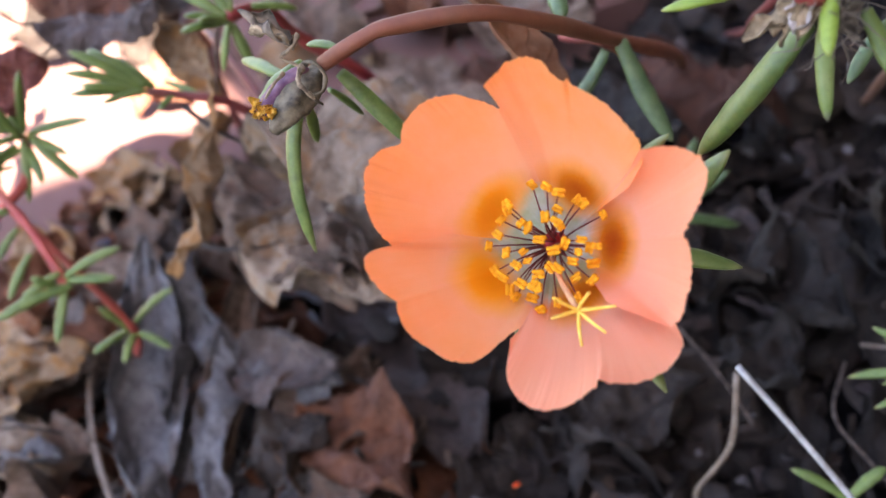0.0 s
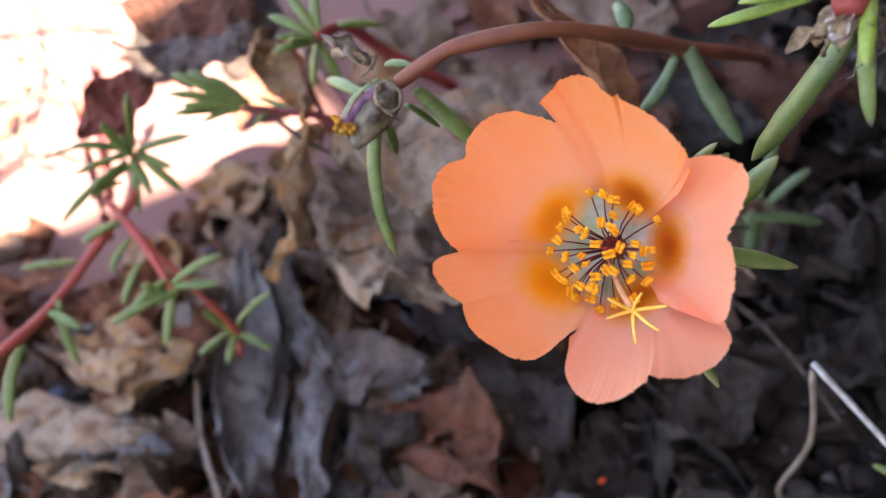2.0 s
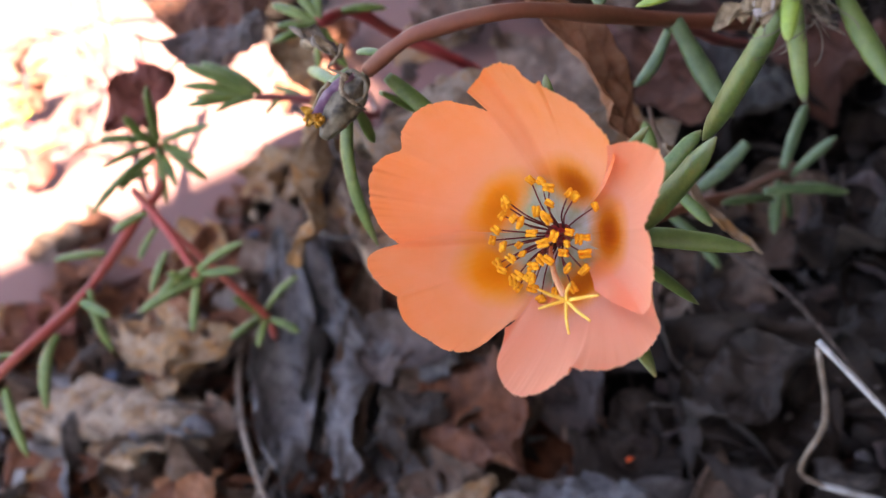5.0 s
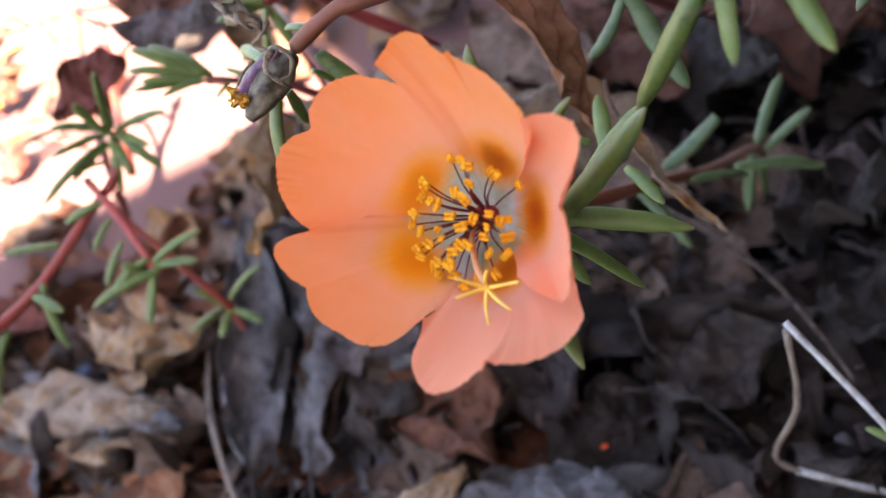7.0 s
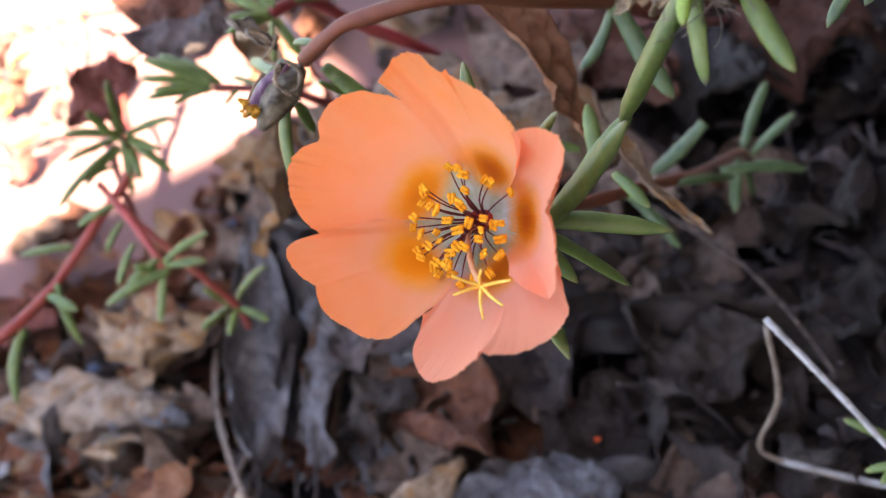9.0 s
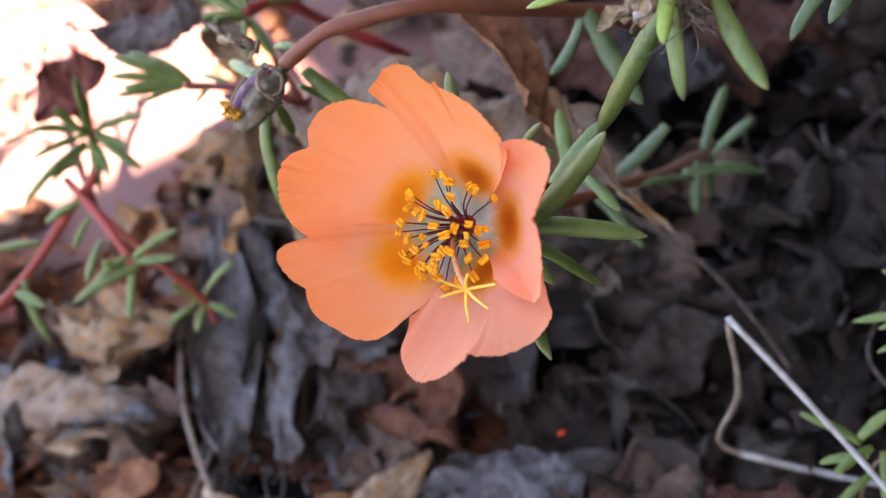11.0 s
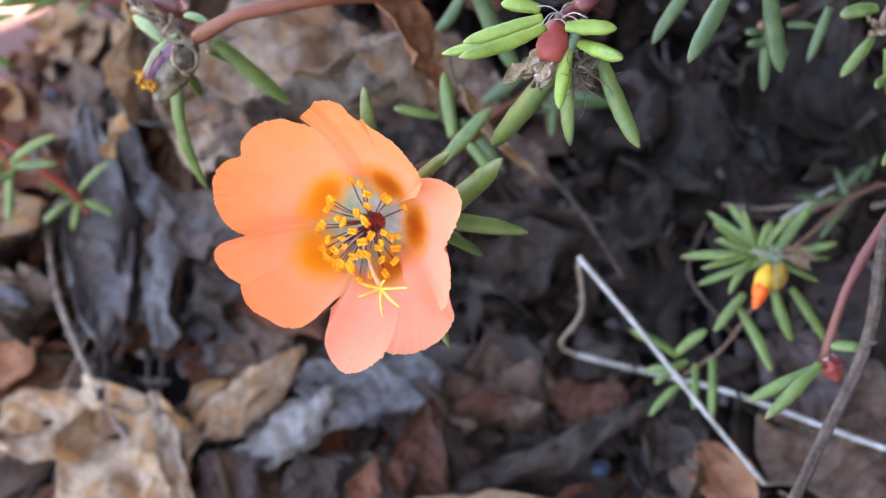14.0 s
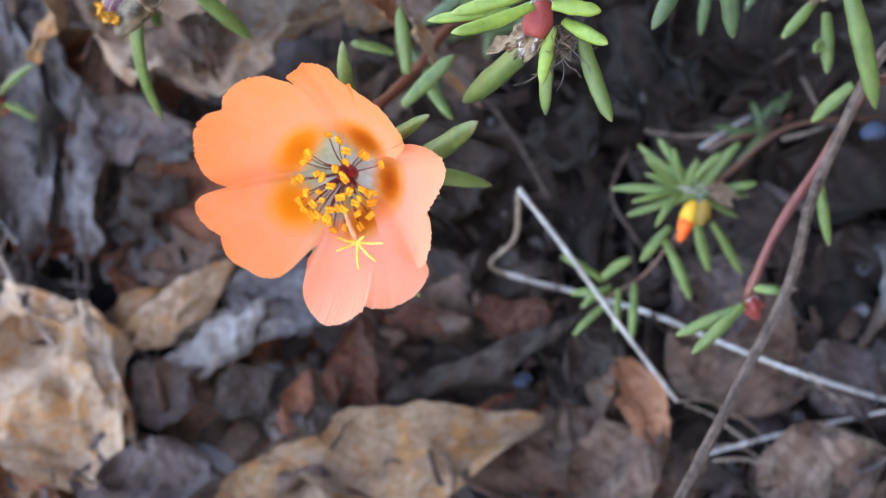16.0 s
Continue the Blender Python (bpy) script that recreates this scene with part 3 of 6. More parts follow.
    me = mesh_of(name, verts, faces, petal_tissue, attrs, uv * 2)
    rim_verts = set(ring) | {k + n for k in ring}
    for e in me.edges:
        if e.vertices[0] in rim_verts and e.vertices[1] in rim_verts:
            e.use_edge_sharp = True
    return part(name, me, flower)


petal([(92, 1.25, 0.66), (95.5, 1.37, 0.82), (98, 1.4, 0.92), (103, 1.49, 1.1), (110, 1.63, 1.24), (115, 1.75, 1.32), (121, 1.81, 1.4), (127, 1.83, 1.46), (136, 1.8, 1.5),
       (140, 1.76, 1.41), (142.3, 1.7, 1.32), (144, 1.77, 1.4), (147, 1.83, 1.51), (151, 1.86, 1.55), (156, 1.83, 1.61), (162, 1.74, 1.66),
       (167, 1.71, 1.63), (172, 1.63, 1.58), (178, 1.55, 1.45), (182, 1.48, 1.3), (190, 1.3, 0.9)], (1.7, 1.59, 1.55, 1.55, 1.55), 0.0, 0.1, 0.3, 0.97, 5, (149, 46, 0.39))
petal([(174, 0.9, 0.85), (180, 1.15, 1.25), (182, 1.32, 1.6), (184, 1.52, 1.8), (187.5, 1.54, 1.88), (192, 1.53, 1.87), (199, 1.46, 1.85), (204, 1.42, 1.8), (207.6, 1.37, 1.75), (208.6, 1.31, 1.74), (209.6, 1.37, 1.76),
       (213, 1.38, 1.79), (219, 1.41, 1.77), (226, 1.43, 1.71), (232, 1.42, 1.66), (240, 1.43, 1.59), (246, 1.41, 1.47), (250, 1.37, 1.36), (253, 1.27, 1.22),
       (255.5, 1.13, 1.02), (258.5, 1.0, 0.86), (263, 0.93, 0.72), (276, 0.86, 0.48)], (1.55, 1.59, 1.6, 1.64, 1.75), 0.03, 0.0, 0.2, 0.95, 2, (214, 46, 0.385))
petal([(28, 1.2, 0.85), (33, 1.5, 1.12), (39, 1.62, 1.27), (45, 1.62, 1.3), (52, 1.65, 1.33), (58, 1.67, 1.36), (66, 1.68, 1.4), (70, 1.69, 1.42), (71.3, 1.75, 1.43), (72.6, 1.69, 1.43),
       (76, 1.73, 1.45), (79, 1.81, 1.48), (82, 1.87, 1.5), (86, 1.88, 1.53), (91, 1.87, 1.5), (94, 1.83, 1.47), (97, 1.75, 1.45), (100, 1.71, 1.43), (102.4, 1.66, 1.39)], (2.2, 2.12, 2.1, 2.0, 1.7), 0.05, 0.0, 0.85, 0.8, 9, (62, 34, 0.36))
petal([(262.6, 0.98, 0.7), (263.2, 1.16, 1.1), (264.6, 1.22, 1.3), (266.3, 1.34, 1.42), (270, 1.46, 1.55), (274, 1.58, 1.63), (280, 1.68, 1.73), (287, 1.73, 1.87), (292, 1.75, 1.86), (298, 1.74, 1.81), (302.6, 1.71, 1.73),
       (305.2, 1.69, 1.67), (305.9, 1.62, 1.65), (306.6, 1.71, 1.63), (311, 1.83, 1.6), (314, 1.92, 1.51), (318, 1.98, 1.36), (322, 2.0, 1.19), (326, 1.99, 1.04), (329, 1.93, 0.93), (333, 1.7, 0.78), (342, 1.3, 0.45)], (1.7, 2.2, 2.4, 1.7, 2.2), 0.05, 0.85, 0.75, 1.0, 13, (304, 34, 0.375), 32)
petal([(-38, 1.0, 0.62), (-33, 1.3, 0.95), (-30, 1.5, 1.14), (-28.3, 1.78, 1.22), (-26, 1.84, 1.25), (-21, 1.85, 1.31), (-17, 1.83, 1.36), (-13.5, 1.86, 1.4), (-8, 1.84, 1.46), (-3, 1.81, 1.48), (1.2, 1.77, 1.5), (2.5, 1.7, 1.5), (3.4, 1.78, 1.49),
       (6, 1.82, 1.48), (12, 1.95, 1.46), (16, 2.03, 1.45), (19.5, 2.07, 1.44), (23, 2.05, 1.41), (26, 1.98, 1.38), (29, 1.89, 1.35), (32, 1.76, 1.32), (35.5, 1.55, 1.27)], (2.0, 2.6, 2.8, 2.63, 2.1), 0.08, 0.8, 0.95, 0.99, 17, (0, 34, 0.385))


def anther_mesh(seed):
    """Two blunt pollen sacs side by side, split along their middles and rough with pollen."""
    rnd = random.Random(seed)
    bm = bmesh.new()
    for k in range(4):
        made = bmesh.ops.create_icosphere(bm, subdivisions=2, radius=1.0)["verts"]
        at = Vector(((k % 2 - 0.5) * rnd.uniform(0.036, 0.05), (k // 2 - 0.5) * 0.036, rnd.uniform(-0.01, 0.01)))
        size = Vector((rnd.uniform(0.028, 0.036), rnd.uniform(0.018, 0.023), rnd.uniform(0.02, 0.026)))
        for v in made:
            square = Vector(tuple(math.copysign(abs(c) ** 0.7, c) for c in v.co))
            bumpy = 1 + 0.22 * noise.noise(v.co * 2.6 + Vector((seed * 3.1, k * 1.7, 0)))
            v.co = (Vector((square.x * size.x, square.y * size.y, square.z * size.z)) * bumpy + at) * CM
    me = bpy.data.meshes.new("anther")
    bm.to_mesh(me)
    bm.free()
    me.materials.append(anther_orange)
    me.polygons.foreach_set("use_smooth", [True] * len(me.polygons))
    return me


anthers = [anther_mesh(k) for k in range(5)]
rnd = random.Random(41)
# stamens as angle, reach and height of the anther: a tall inner ring, a middle ring, a low outer ring
TALL = [(64, 0.31, 0.83), (116, 0.23, 0.94), (100, 0.16, 0.92), (28, 0.38, 0.94), (40, 0.36, 0.9), (18, 0.09, 0.87), (203, 0.3, 0.9), (222, 0.15, 0.82), (257, 0.21, 0.86), (240, 0.29, 0.95),
        (358, 0.37, 0.86), (342, 0.29, 0.95), (318, 0.42, 0.9), (310, 0.36, 0.92)]
MIDDLE = [(56, 0.44, 0.71), (64, 0.6, 0.75), (3, 0.54, 0.81), (349, 0.52, 0.83), (335, 0.48, 0.77), (280, 0.35, 0.81), (280, 0.5, 0.88), (272, 0.46, 0.85), (254, 0.47, 0.83), (230, 0.51, 0.85), (168, 0.4, 0.86), (320, 0.59, 0.71), (357, 0.67, 0.67), (355, 0.6, 0.7)]
OUTER = [(102, 0.67, 0.45), (84, 0.63, 0.55), (49, 0.63, 0.55), (42, 0.64, 0.53), (25, 0.74, 0.41), (129, 0.54, 0.69), (134, 0.5, 0.7), (151, 0.52, 0.61), (184, 0.59, 0.63), (340, 0.65, 0.59), (327, 0.74, 0.64), (214, 0.57, 0.7), (237, 0.63, 0.59),
         (246, 0.66, 0.6), (263, 0.62, 0.6), (271, 0.74, 0.57), (307, 0.76, 0.61), (288, 0.69, 0.59)]
for ring, start in ((TALL, 0.05), (MIDDLE, 0.09), (OUTER, 0.13)):
    for deg, reach, high in ring:
        ang = radians(deg)
        tip = (reach * math.cos(ang), reach * math.sin(ang), high)
        root = (start * math.cos(ang), start * math.sin(ang), 0.1)
        low = (start + (reach - start) * 0.42) / max(reach, 0.01)
        bow = (tip[0] * low, tip[1] * low, 0.1 + (high - 0.1) * 0.62)
        path = smooth_path([in_flower(*root), in_flower(*bow), in_flower(*tip)], 6)
        v, f, _ = tube(path, lambda t: 0.0115 - 0.003 * t, 6)
        stamen = part("stamen", mesh_of("stamen", moved(v, F_AT), f, filament_red), flower)
        turn = Euler((rnd.uniform(-0.5, 0.5), rnd.uniform(-0.5, 0.5), ang + rnd.choice((0, 1.57)) + rnd.uniform(-0.5, 0.5))).to_matrix().to_4x4()
        basis = Matrix((E1, E2, EN)).transposed().to_4x4()
        part("anther", anthers[rnd.randrange(5)], stamen, "", Matrix.Translation((in_flower(*tip) - F_AT) * CM) @ basis @ turn @ Matrix.Scale(rnd.uniform(1.05, 1.4), 4))

part("disc", spindle(in_flower(0, 0, -0.05), in_flower(0, 0, 0.3), [0.17, 0.16, 0.12, 0.05], disc_maroon, F_AT, "disc"), flower, "maroon centre of the flower")

# style, and the six-armed stigma that leans out over the lower petal
S_AT = Vector((0.55, -0.72, 0.95))
v, f, _ = tube(smooth_path([in_flower(0, 0, 0.1), in_flower(0.12, -0.16, 0.5), in_flower(0.36, -0.47, 0.84), in_flower(*S_AT)], 6), lambda t: 0.028 + 0.01 * t, 8)
style = part("style", mesh_of("style", moved(v, F_AT), f, style_peach), flower, "pale orange style")
for du, dv, dw in ((-0.18, 0.14, 0.31), (0.19, 0.2, 0.27), (0.41, 0.06, 0.03), (0.32, -0.22, 0.07), (0.07, -0.37, 0.1), (-0.21, -0.08, 0.26)):
    end = S_AT + Vector((du, dv, dw))
    half = S_AT + Vector((du * 0.5, dv * 0.5, dw * 0.5 + 0.035))
    v, f, _ = tube(smooth_path([in_flower(*S_AT), in_flower(*half), in_flower(*end)], 6), lambda t: 0.022 - 0.008 * t * t, 8)
    part("stigma_arm", mesh_of("stigma_arm", moved(v, F_AT), f, stigma_yellow), style, "thin yellow stigma arm")
part("receptacle", spindle(in_flower(0, 0, 0.03), in_flower(0, 0, -0.75), [0.16, 0.3, 0.27, 0.14], leaf_green, F_AT, "receptacle"), flower)
stem_on(flower, [in_flower(0, 0, -0.6), (7.3, 17.5, 11.5), (6.8, 20.5, 7.5), (6.2, 23, 3), (5.8, 25, -1)], 0.12, stem_brown)
leaf_on(flower, (7.42, 15.0, 13.6), (9.29, 14.37, 12.87), 0.3, 0.02, leaf_green)
leaf_on(flower, (7.42, 15.12, 13.5), (8.49, 15.21, 11.19), 0.28, 0.1, leaf_green)
leaf_on(flower, (7.42, 15.12, 13.5), (7.69, 12.79, 13.34), 0.26, 0.1, leaf_green)
leaf_on(flower, (7.42, 15.12, 13.5), (7.78, 16.24, 15.12), 0.26, 0.1, leaf_green)
leaf_on(flower, (7.42, 15.12, 13.5), (8.63, 14.66, 15.09), 0.26, 0.1, leaf_green)
leaf_on(flower, (7.8, 14.9, 13.3), (9.27, 14.58, 14.63), 0.4, -0.06, leaf_green)
leaf_on(flower, (7.42, 15.12, 13.5), (7.96, 14.44, 12.57), 0.26, 0.1, leaf_green)
leaf_on(flower, in_flower(-0.1, -0.3, -0.2), in_flower(-0.28, -1.3, 0.55), 0.3, 0.0, leaf_green, "sepal", "green sepal under the petals")

# ---- moss rose shoots ----

bud = plant('moss_rose_shoot', (15.59, 32.55, 0.82), 'arching red-brown moss rose shoot with a withered purple bud')
stem_on(bud, [(5.24, 19.2, 14.33), (5.88, 18.95, 14.68), (6.41, 18.83, 14.78), (7.61, 18.72, 14.56), (8.7, 19.18, 13.63), (9.83, 20.35, 12.14), (11.17, 21.83, 10.37), (12.94, 25.62, 6.9), (14.75, 30.21, 2.82), (15.59, 32.55, 0.82)], 0.13, stem_brown)
leaf_on(bud, (5.24, 19.2, 14.33), (4.15, 18.04, 11.96), 0.25, 0.35, leaf_green, bow=(-0.55, 0.1, -0.25))
leaf_on(bud, (5.42, 19.38, 13.98), (6.19, 18.56, 12.71), 0.31, 0.1, leaf_green)
leaf_on(bud, (4.82, 19, 13.82), (4.74, 19.12, 13.1), 0.2, 0.1, leaf_green)
leaf_on(bud, (5.18, 19.47, 13.69), (5.52, 19.6, 12.94), 0.2, 0.1, leaf_green)
leaf_on(bud, (4.58, 19.72, 14.02), (3.98, 20.95, 13.75), 0.24, 0.1, leaf_green)
leaf_on(bud, (5.51, 19.36, 14.41), (5.09, 19.81, 14.34), 0.16, 0.1, leaf_green)

pod = plant('moss_rose_shoot', (18.39, 35.04, -0.74), 'moss rose shoot tip with a red seed pod and fleshy leaves')
stem_on(pod, [(10.48, 15.06, 16.33), (10.76, 15.26, 16.19), (11.2, 15.81, 15.8), (13.57, 22.76, 9.58), (16.48, 29.24, 3.93), (18.39, 35.04, -0.74)], 0.105, stem_red)
leaf_on(pod, (10.32, 15.21, 16.32), (9.28, 15.3, 16.31), 0.21, 0, leaf_bright)
leaf_on(pod, (10.27, 14.91, 16.5), (9.16, 14.75, 16.71), 0.21, -0.05, leaf_bright)
leaf_on(pod, (10.03, 15.2, 16.11), (8.98, 15.52, 16), 0.18, 0, leaf_bright)
leaf_on(pod, (10.52, 14.91, 16.37), (11.06, 14.58, 16.39), 0.23, -0.05, leaf_bright)
leaf_on(pod, (10.63, 14.75, 16.17), (10.95, 14.06, 16.46), 0.21, -0.03, leaf_bright)
leaf_on(pod, (10.47, 14.83, 15.99), (10.15, 14.15, 15), 0.19, -0.03, leaf_bruised)
leaf_on(pod, (10.47, 14.73, 16.16), (10.11, 14.14, 15.86), 0.18, 0, leaf_bright)
leaf_on(pod, (10.87, 14.78, 15.71), (10.93, 13.69, 15.11), 0.24, -0.05, leaf_green)
leaf_on(pod, (10.36, 14.99, 15.63), (9.22, 15.37, 13.93), 0.42, 0, leaf_green)
leaf_on(pod, (10.36, 15.51, 16.14), (9.92, 15.79, 16.2), 0.21, 0.1, leaf_bright)

behind = plant('moss_rose_sprig', (11.34, 26.8, -0.12), 'low green moss rose sprig on a red-brown stalk')
stem_on(behind, [(7.7, 17.2, 11.4), (8.26, 18.37, 9.89), (9, 19.74, 8.36), (9.66, 21.51, 6.41), (10.84, 24.27, 3.18), (11.34, 26.8, -0.12)], 0.12, stem_brown)
leaf_on(behind, (8.63, 18.32, 10.47), (8.89, 19.54, 10.94), 0.28, 0.1, leaf_green)
leaf_on(behind, (8.36, 16.76, 12.03), (9.46, 17.16, 12.43), 0.3, 0.1, leaf_green)
leaf_on(behind, (8.5, 18.61, 10.87), (7.78, 18.86, 11.27), 0.22, 0.1, leaf_green)
leaf_on(behind, (8.87, 17.78, 10.84), (9.16, 16.92, 10.71), 0.22, 0.1, leaf_green)

upper = plant('moss_rose_sprig', (14, 32.79, 0.7), 'moss rose sprig with drooping blue-green fleshy leaves')
stem_on(upper, [(9.44, 22.26, 11.13), (10.04, 21.23, 11.38), (11.16, 23.27, 8.89), (12.51, 27.16, 5.36), (14, 32.79, 0.7)], 0.11, stem_red)
leaf_on(upper, (9.98, 20.41, 12.01), (10.25, 19.06, 10.68), 0.38, -0.1, leaf_blue)
leaf_on(upper, (9.92, 21.16, 11.33), (9.01, 20.88, 10.65), 0.3, -0.25, leaf_blue)
leaf_on(upper, (8.94, 20.23, 13.49), (8.86, 19.5, 13.48), 0.3, 0.1, leaf_blue)

mid = plant('moss_rose_sprig', (11.73, 24.59, 1.17), 'shaded moss rose sprig lying over dark leaf litter')
stem_on(mid, [(9.46, 22.26, 5.77), (10.42, 22.66, 5.1), (11.73, 23.29, 4.43), (11.63, 23.56, 3.02), (11.73, 24.59, 1.17)], 0.1, stem_dark)
leaf_on(mid, (11.06, 23, 6.14), (9.52, 22.62, 5.68), 0.42, -0.1, leaf_blue)
leaf_on(mid, (11.22, 22.72, 4.42), (9.97, 21.85, 5.82), 0.32, 0.1, leaf_blue)
leaf_on(mid, (11.78, 23.38, 4.51), (13.05, 25.09, 4.61), 0.32, 0.1, leaf_blue)
leaf_on(mid, (11.91, 23.25, 4.35), (13.07, 23.22, 5.05), 0.3, 0.1, leaf_blue)
leaf_on(mid, (11.89, 23.07, 4.18), (12.77, 22.11, 4.32), 0.3, 0.1, leaf_blue)
leaf_on(mid, (11.58, 23.2, 4.38), (10.99, 22.31, 3.65), 0.3, 0.1, leaf_blue)
leaf_on(mid, (11.73, 23.27, 4.12), (11.67, 23.32, 2.78), 0.24, 0.1, leaf_blue)
leaf_on(mid, (8.9, 22.55, 5.39), (9.48, 21.17, 4.53), 0.3, 0.1, leaf_blue)
leaf_on(mid, (10.96, 22, 5.5), (12.77, 21.94, 4.54), 0.3, 0.1, leaf_blue)

topr = plant('moss_rose_sprig', (17.87, 25.33, 3.52), 'moss rose sprig with hanging blue-green finger leaves')
stem_on(topr, [(13.87, 18.42, 12.51), (14.49, 18.8, 11.55), (17.87, 25.33, 3.52)], 0.11, stem_dark)
stem_on(topr, [(15.22, 19.1, 9.39), (16.58, 20.44, 7.76), (18.92, 24.14, 2.81)], 0.1, stem_dark)
leaf_on(topr, (13.47, 18.17, 12.4), (12.44, 17.51, 12.1), 0.26, 0.1, leaf_blue)
leaf_on(topr, (13.41, 16.66, 13.86), (12.33, 15.57, 13.89), 0.29, 0.1, leaf_blue)
leaf_on(topr, (13.98, 16.5, 13.74), (13.86, 15.64, 12.7), 0.3, -0.1, leaf_blue)
leaf_on(topr, (15.45, 19.27, 8.9), (15.09, 18.54, 7.94), 0.24, 0.1, leaf_blue)
leaf_on(topr, (15.34, 19.3, 8.92), (15.03, 19.39, 8.98), 0.19, 0.1, leaf_blue)
leaf_on(topr, (15.38, 19.07, 8.79), (14.92, 19.05, 9.03), 0.21, 0.1, leaf_blue)
leaf_on(topr, (15.88, 19.26, 8.87), (16.47, 19.04, 8.71), 0.18, 0.1, leaf_blue)
leaf_on(topr, (16.63, 19.03, 9.27), (15.84, 18.24, 8.88), 0.22, 0.1, leaf_blue)
leaf_on(topr, (15.55, 19.19, 8.85), (15.5, 18.44, 9.01), 0.21, 0.1, leaf_blue)

farr = plant('moss_rose_sprig', (22.04, 22.82, 4.19), 'moss rose shoot with a dried flower and long leaves')
stem_on(farr, [(16.2, 16.68, 11.43), (17.5, 17.95, 10.91), (22.04, 22.82, 4.19)], 0.1, stem_dark)
leaf_on(farr, (15.99, 16.56, 11.37), (15.25, 16.16, 11.19), 0.22, 0.1, leaf_green)
leaf_on(farr, (16.16, 16.33, 11.24), (15.79, 15.32, 10.94), 0.24, 0.1, leaf_green)
leaf_on(farr, (15.96, 15.94, 11.04), (15.55, 15.56, 11.42), 0.18, 0.1, leaf_green)
leaf_on(farr, (15.81, 16.37, 12.42), (15.21, 16.43, 12.49), 0.27, 0.1, leaf_green)
leaf_on(farr, (15.33, 15.27, 13.93), (15.38, 13.64, 12.73), 0.34, 0.1, leaf_green)
leaf_on(farr, (16.28, 15.1, 10.62), (15.53, 14.89, 10), 0.26, 0.1, leaf_green)
leaf_on(farr, (15.35, 13.9, 9.59), (15.14, 12.77, 9.14), 0.21, 0.1, leaf_green)

rosette = plant('moss_rose_sprig', (21.6, 18.35, 0.39), 'star-shaped moss rose rosette with a yellow and orange bud')
stem_on(rosette, [(14.22, 15.82, 5.7), (15.35, 16.41, 4.93), (17.23, 17.32, 4.3), (19.49, 17.75, 2.69), (21.6, 18.35, 0.39)], 0.06, stem_dark)
leaf_on(rosette, (14.22, 15.82, 5.7), (12.48, 16.77, 5.4), 0.24, 0.1, leaf_green)
leaf_on(rosette, (14.22, 15.82, 5.7), (12.61, 16.06, 5.24), 0.22, 0.1, leaf_green)
leaf_on(rosette, (14.22, 15.82, 5.7), (13.51, 17.7, 5.29), 0.22, 0.1, leaf_green)
leaf_on(rosette, (14.22, 15.82, 5.7), (13.55, 17.33, 5.31), 0.2, 0.1, leaf_green)
leaf_on(rosette, (14.22, 15.82, 5.7), (14.03, 17.73, 5.27), 0.24, 0.1, leaf_green)
leaf_on(rosette, (14.22, 15.82, 5.7), (13.36, 16.87, 5.41), 0.2, 0.1, leaf_green)
leaf_on(rosette, (14.22, 15.82, 5.7), (14.52, 16.68, 5.81), 0.22, 0.1, leaf_green)
leaf_on(rosette, (14.22, 15.82, 5.7), (15.5, 16.57, 6.15), 0.26, 0.1, leaf_green)
leaf_on(rosette, (14.22, 15.82, 5.7), (15.49, 15.54, 6.05), 0.24, 0.1, leaf_green)
leaf_on(rosette, (13.37, 15.33, 5.59), (12.48, 14.83, 5.37), 0.24, 0.1, leaf_green)
leaf_on(rosette, (13.2, 15.17, 5.29), (13.32, 13.73, 4.83), 0.26, 0.1, leaf_green)
leaf_on(rosette, (13.97, 15.23, 5.62), (13.97, 14.21, 4.94), 0.26, 0.1, leaf_green)
leaf_on(rosette, (14.37, 15.21, 5.35), (14.73, 14.02, 4.57), 0.24, 0.1, leaf_green)
leaf_on(rosette, (14.22, 15.82, 5.7), (13.87, 16.7, 5.86), 0.2, 0.1, leaf_green)

subsprig = plant('moss_rose_sprig', (11.42, 15.17, 0.59), 'small needle-leaved moss rose sprig under a pale straw')
stem_on(subsprig, [(14.22, 15.7, 5.06), (12.79, 15, 3.85), (11.77, 14.86, 3.25), (11.42, 15.17, 0.59)], 0.036, stem_dark)
leaf_on(subsprig, (11.75, 15.18, 3.78), (10.92, 15.97, 4.26), 0.22, 0.1, leaf_green)
leaf_on(subsprig, (11.68, 14.65, 3.49), (10.65, 14.2, 3.3), 0.2, 0.1, leaf_green)
leaf_on(subsprig, (12.04, 14.85, 3.8), (11.62, 13.92, 3.55), 0.2, 0.1, leaf_green)
leaf_on(subsprig, (12.45, 14.85, 3.78), (11.9, 13.56, 3.56), 0.22, 0.1, leaf_green)
leaf_on(subsprig, (11.75, 15.17, 4), (12.53, 15.34, 4.27), 0.26, 0.1, leaf_green)
leaf_on(subsprig, (11.77, 14.86, 3.83), (10.89, 15.13, 3.68), 0.2, 0.1, leaf_green)
leaf_on(subsprig, (11.84, 14.89, 4.06), (10.98, 14.57, 4.17), 0.22, 0.1, leaf_green)

red = plant('moss_rose_shoot', (22.46, 19.12, 2.13), 'dusky red moss rose shoot with three green leaves')
stem_on(red, [(13.4, 12.37, 8.65), (14.17, 13.19, 9.63), (15.44, 14.14, 10.08), (16.69, 15.12, 9.97), (18.84, 16.39, 7.7), (22.46, 19.12, 2.13)], 0.09, stem_dusky)
leaf_on(red, (13.18, 12.3, 8.62), (12, 12.24, 8.31), 0.24, 0.1, leaf_green)
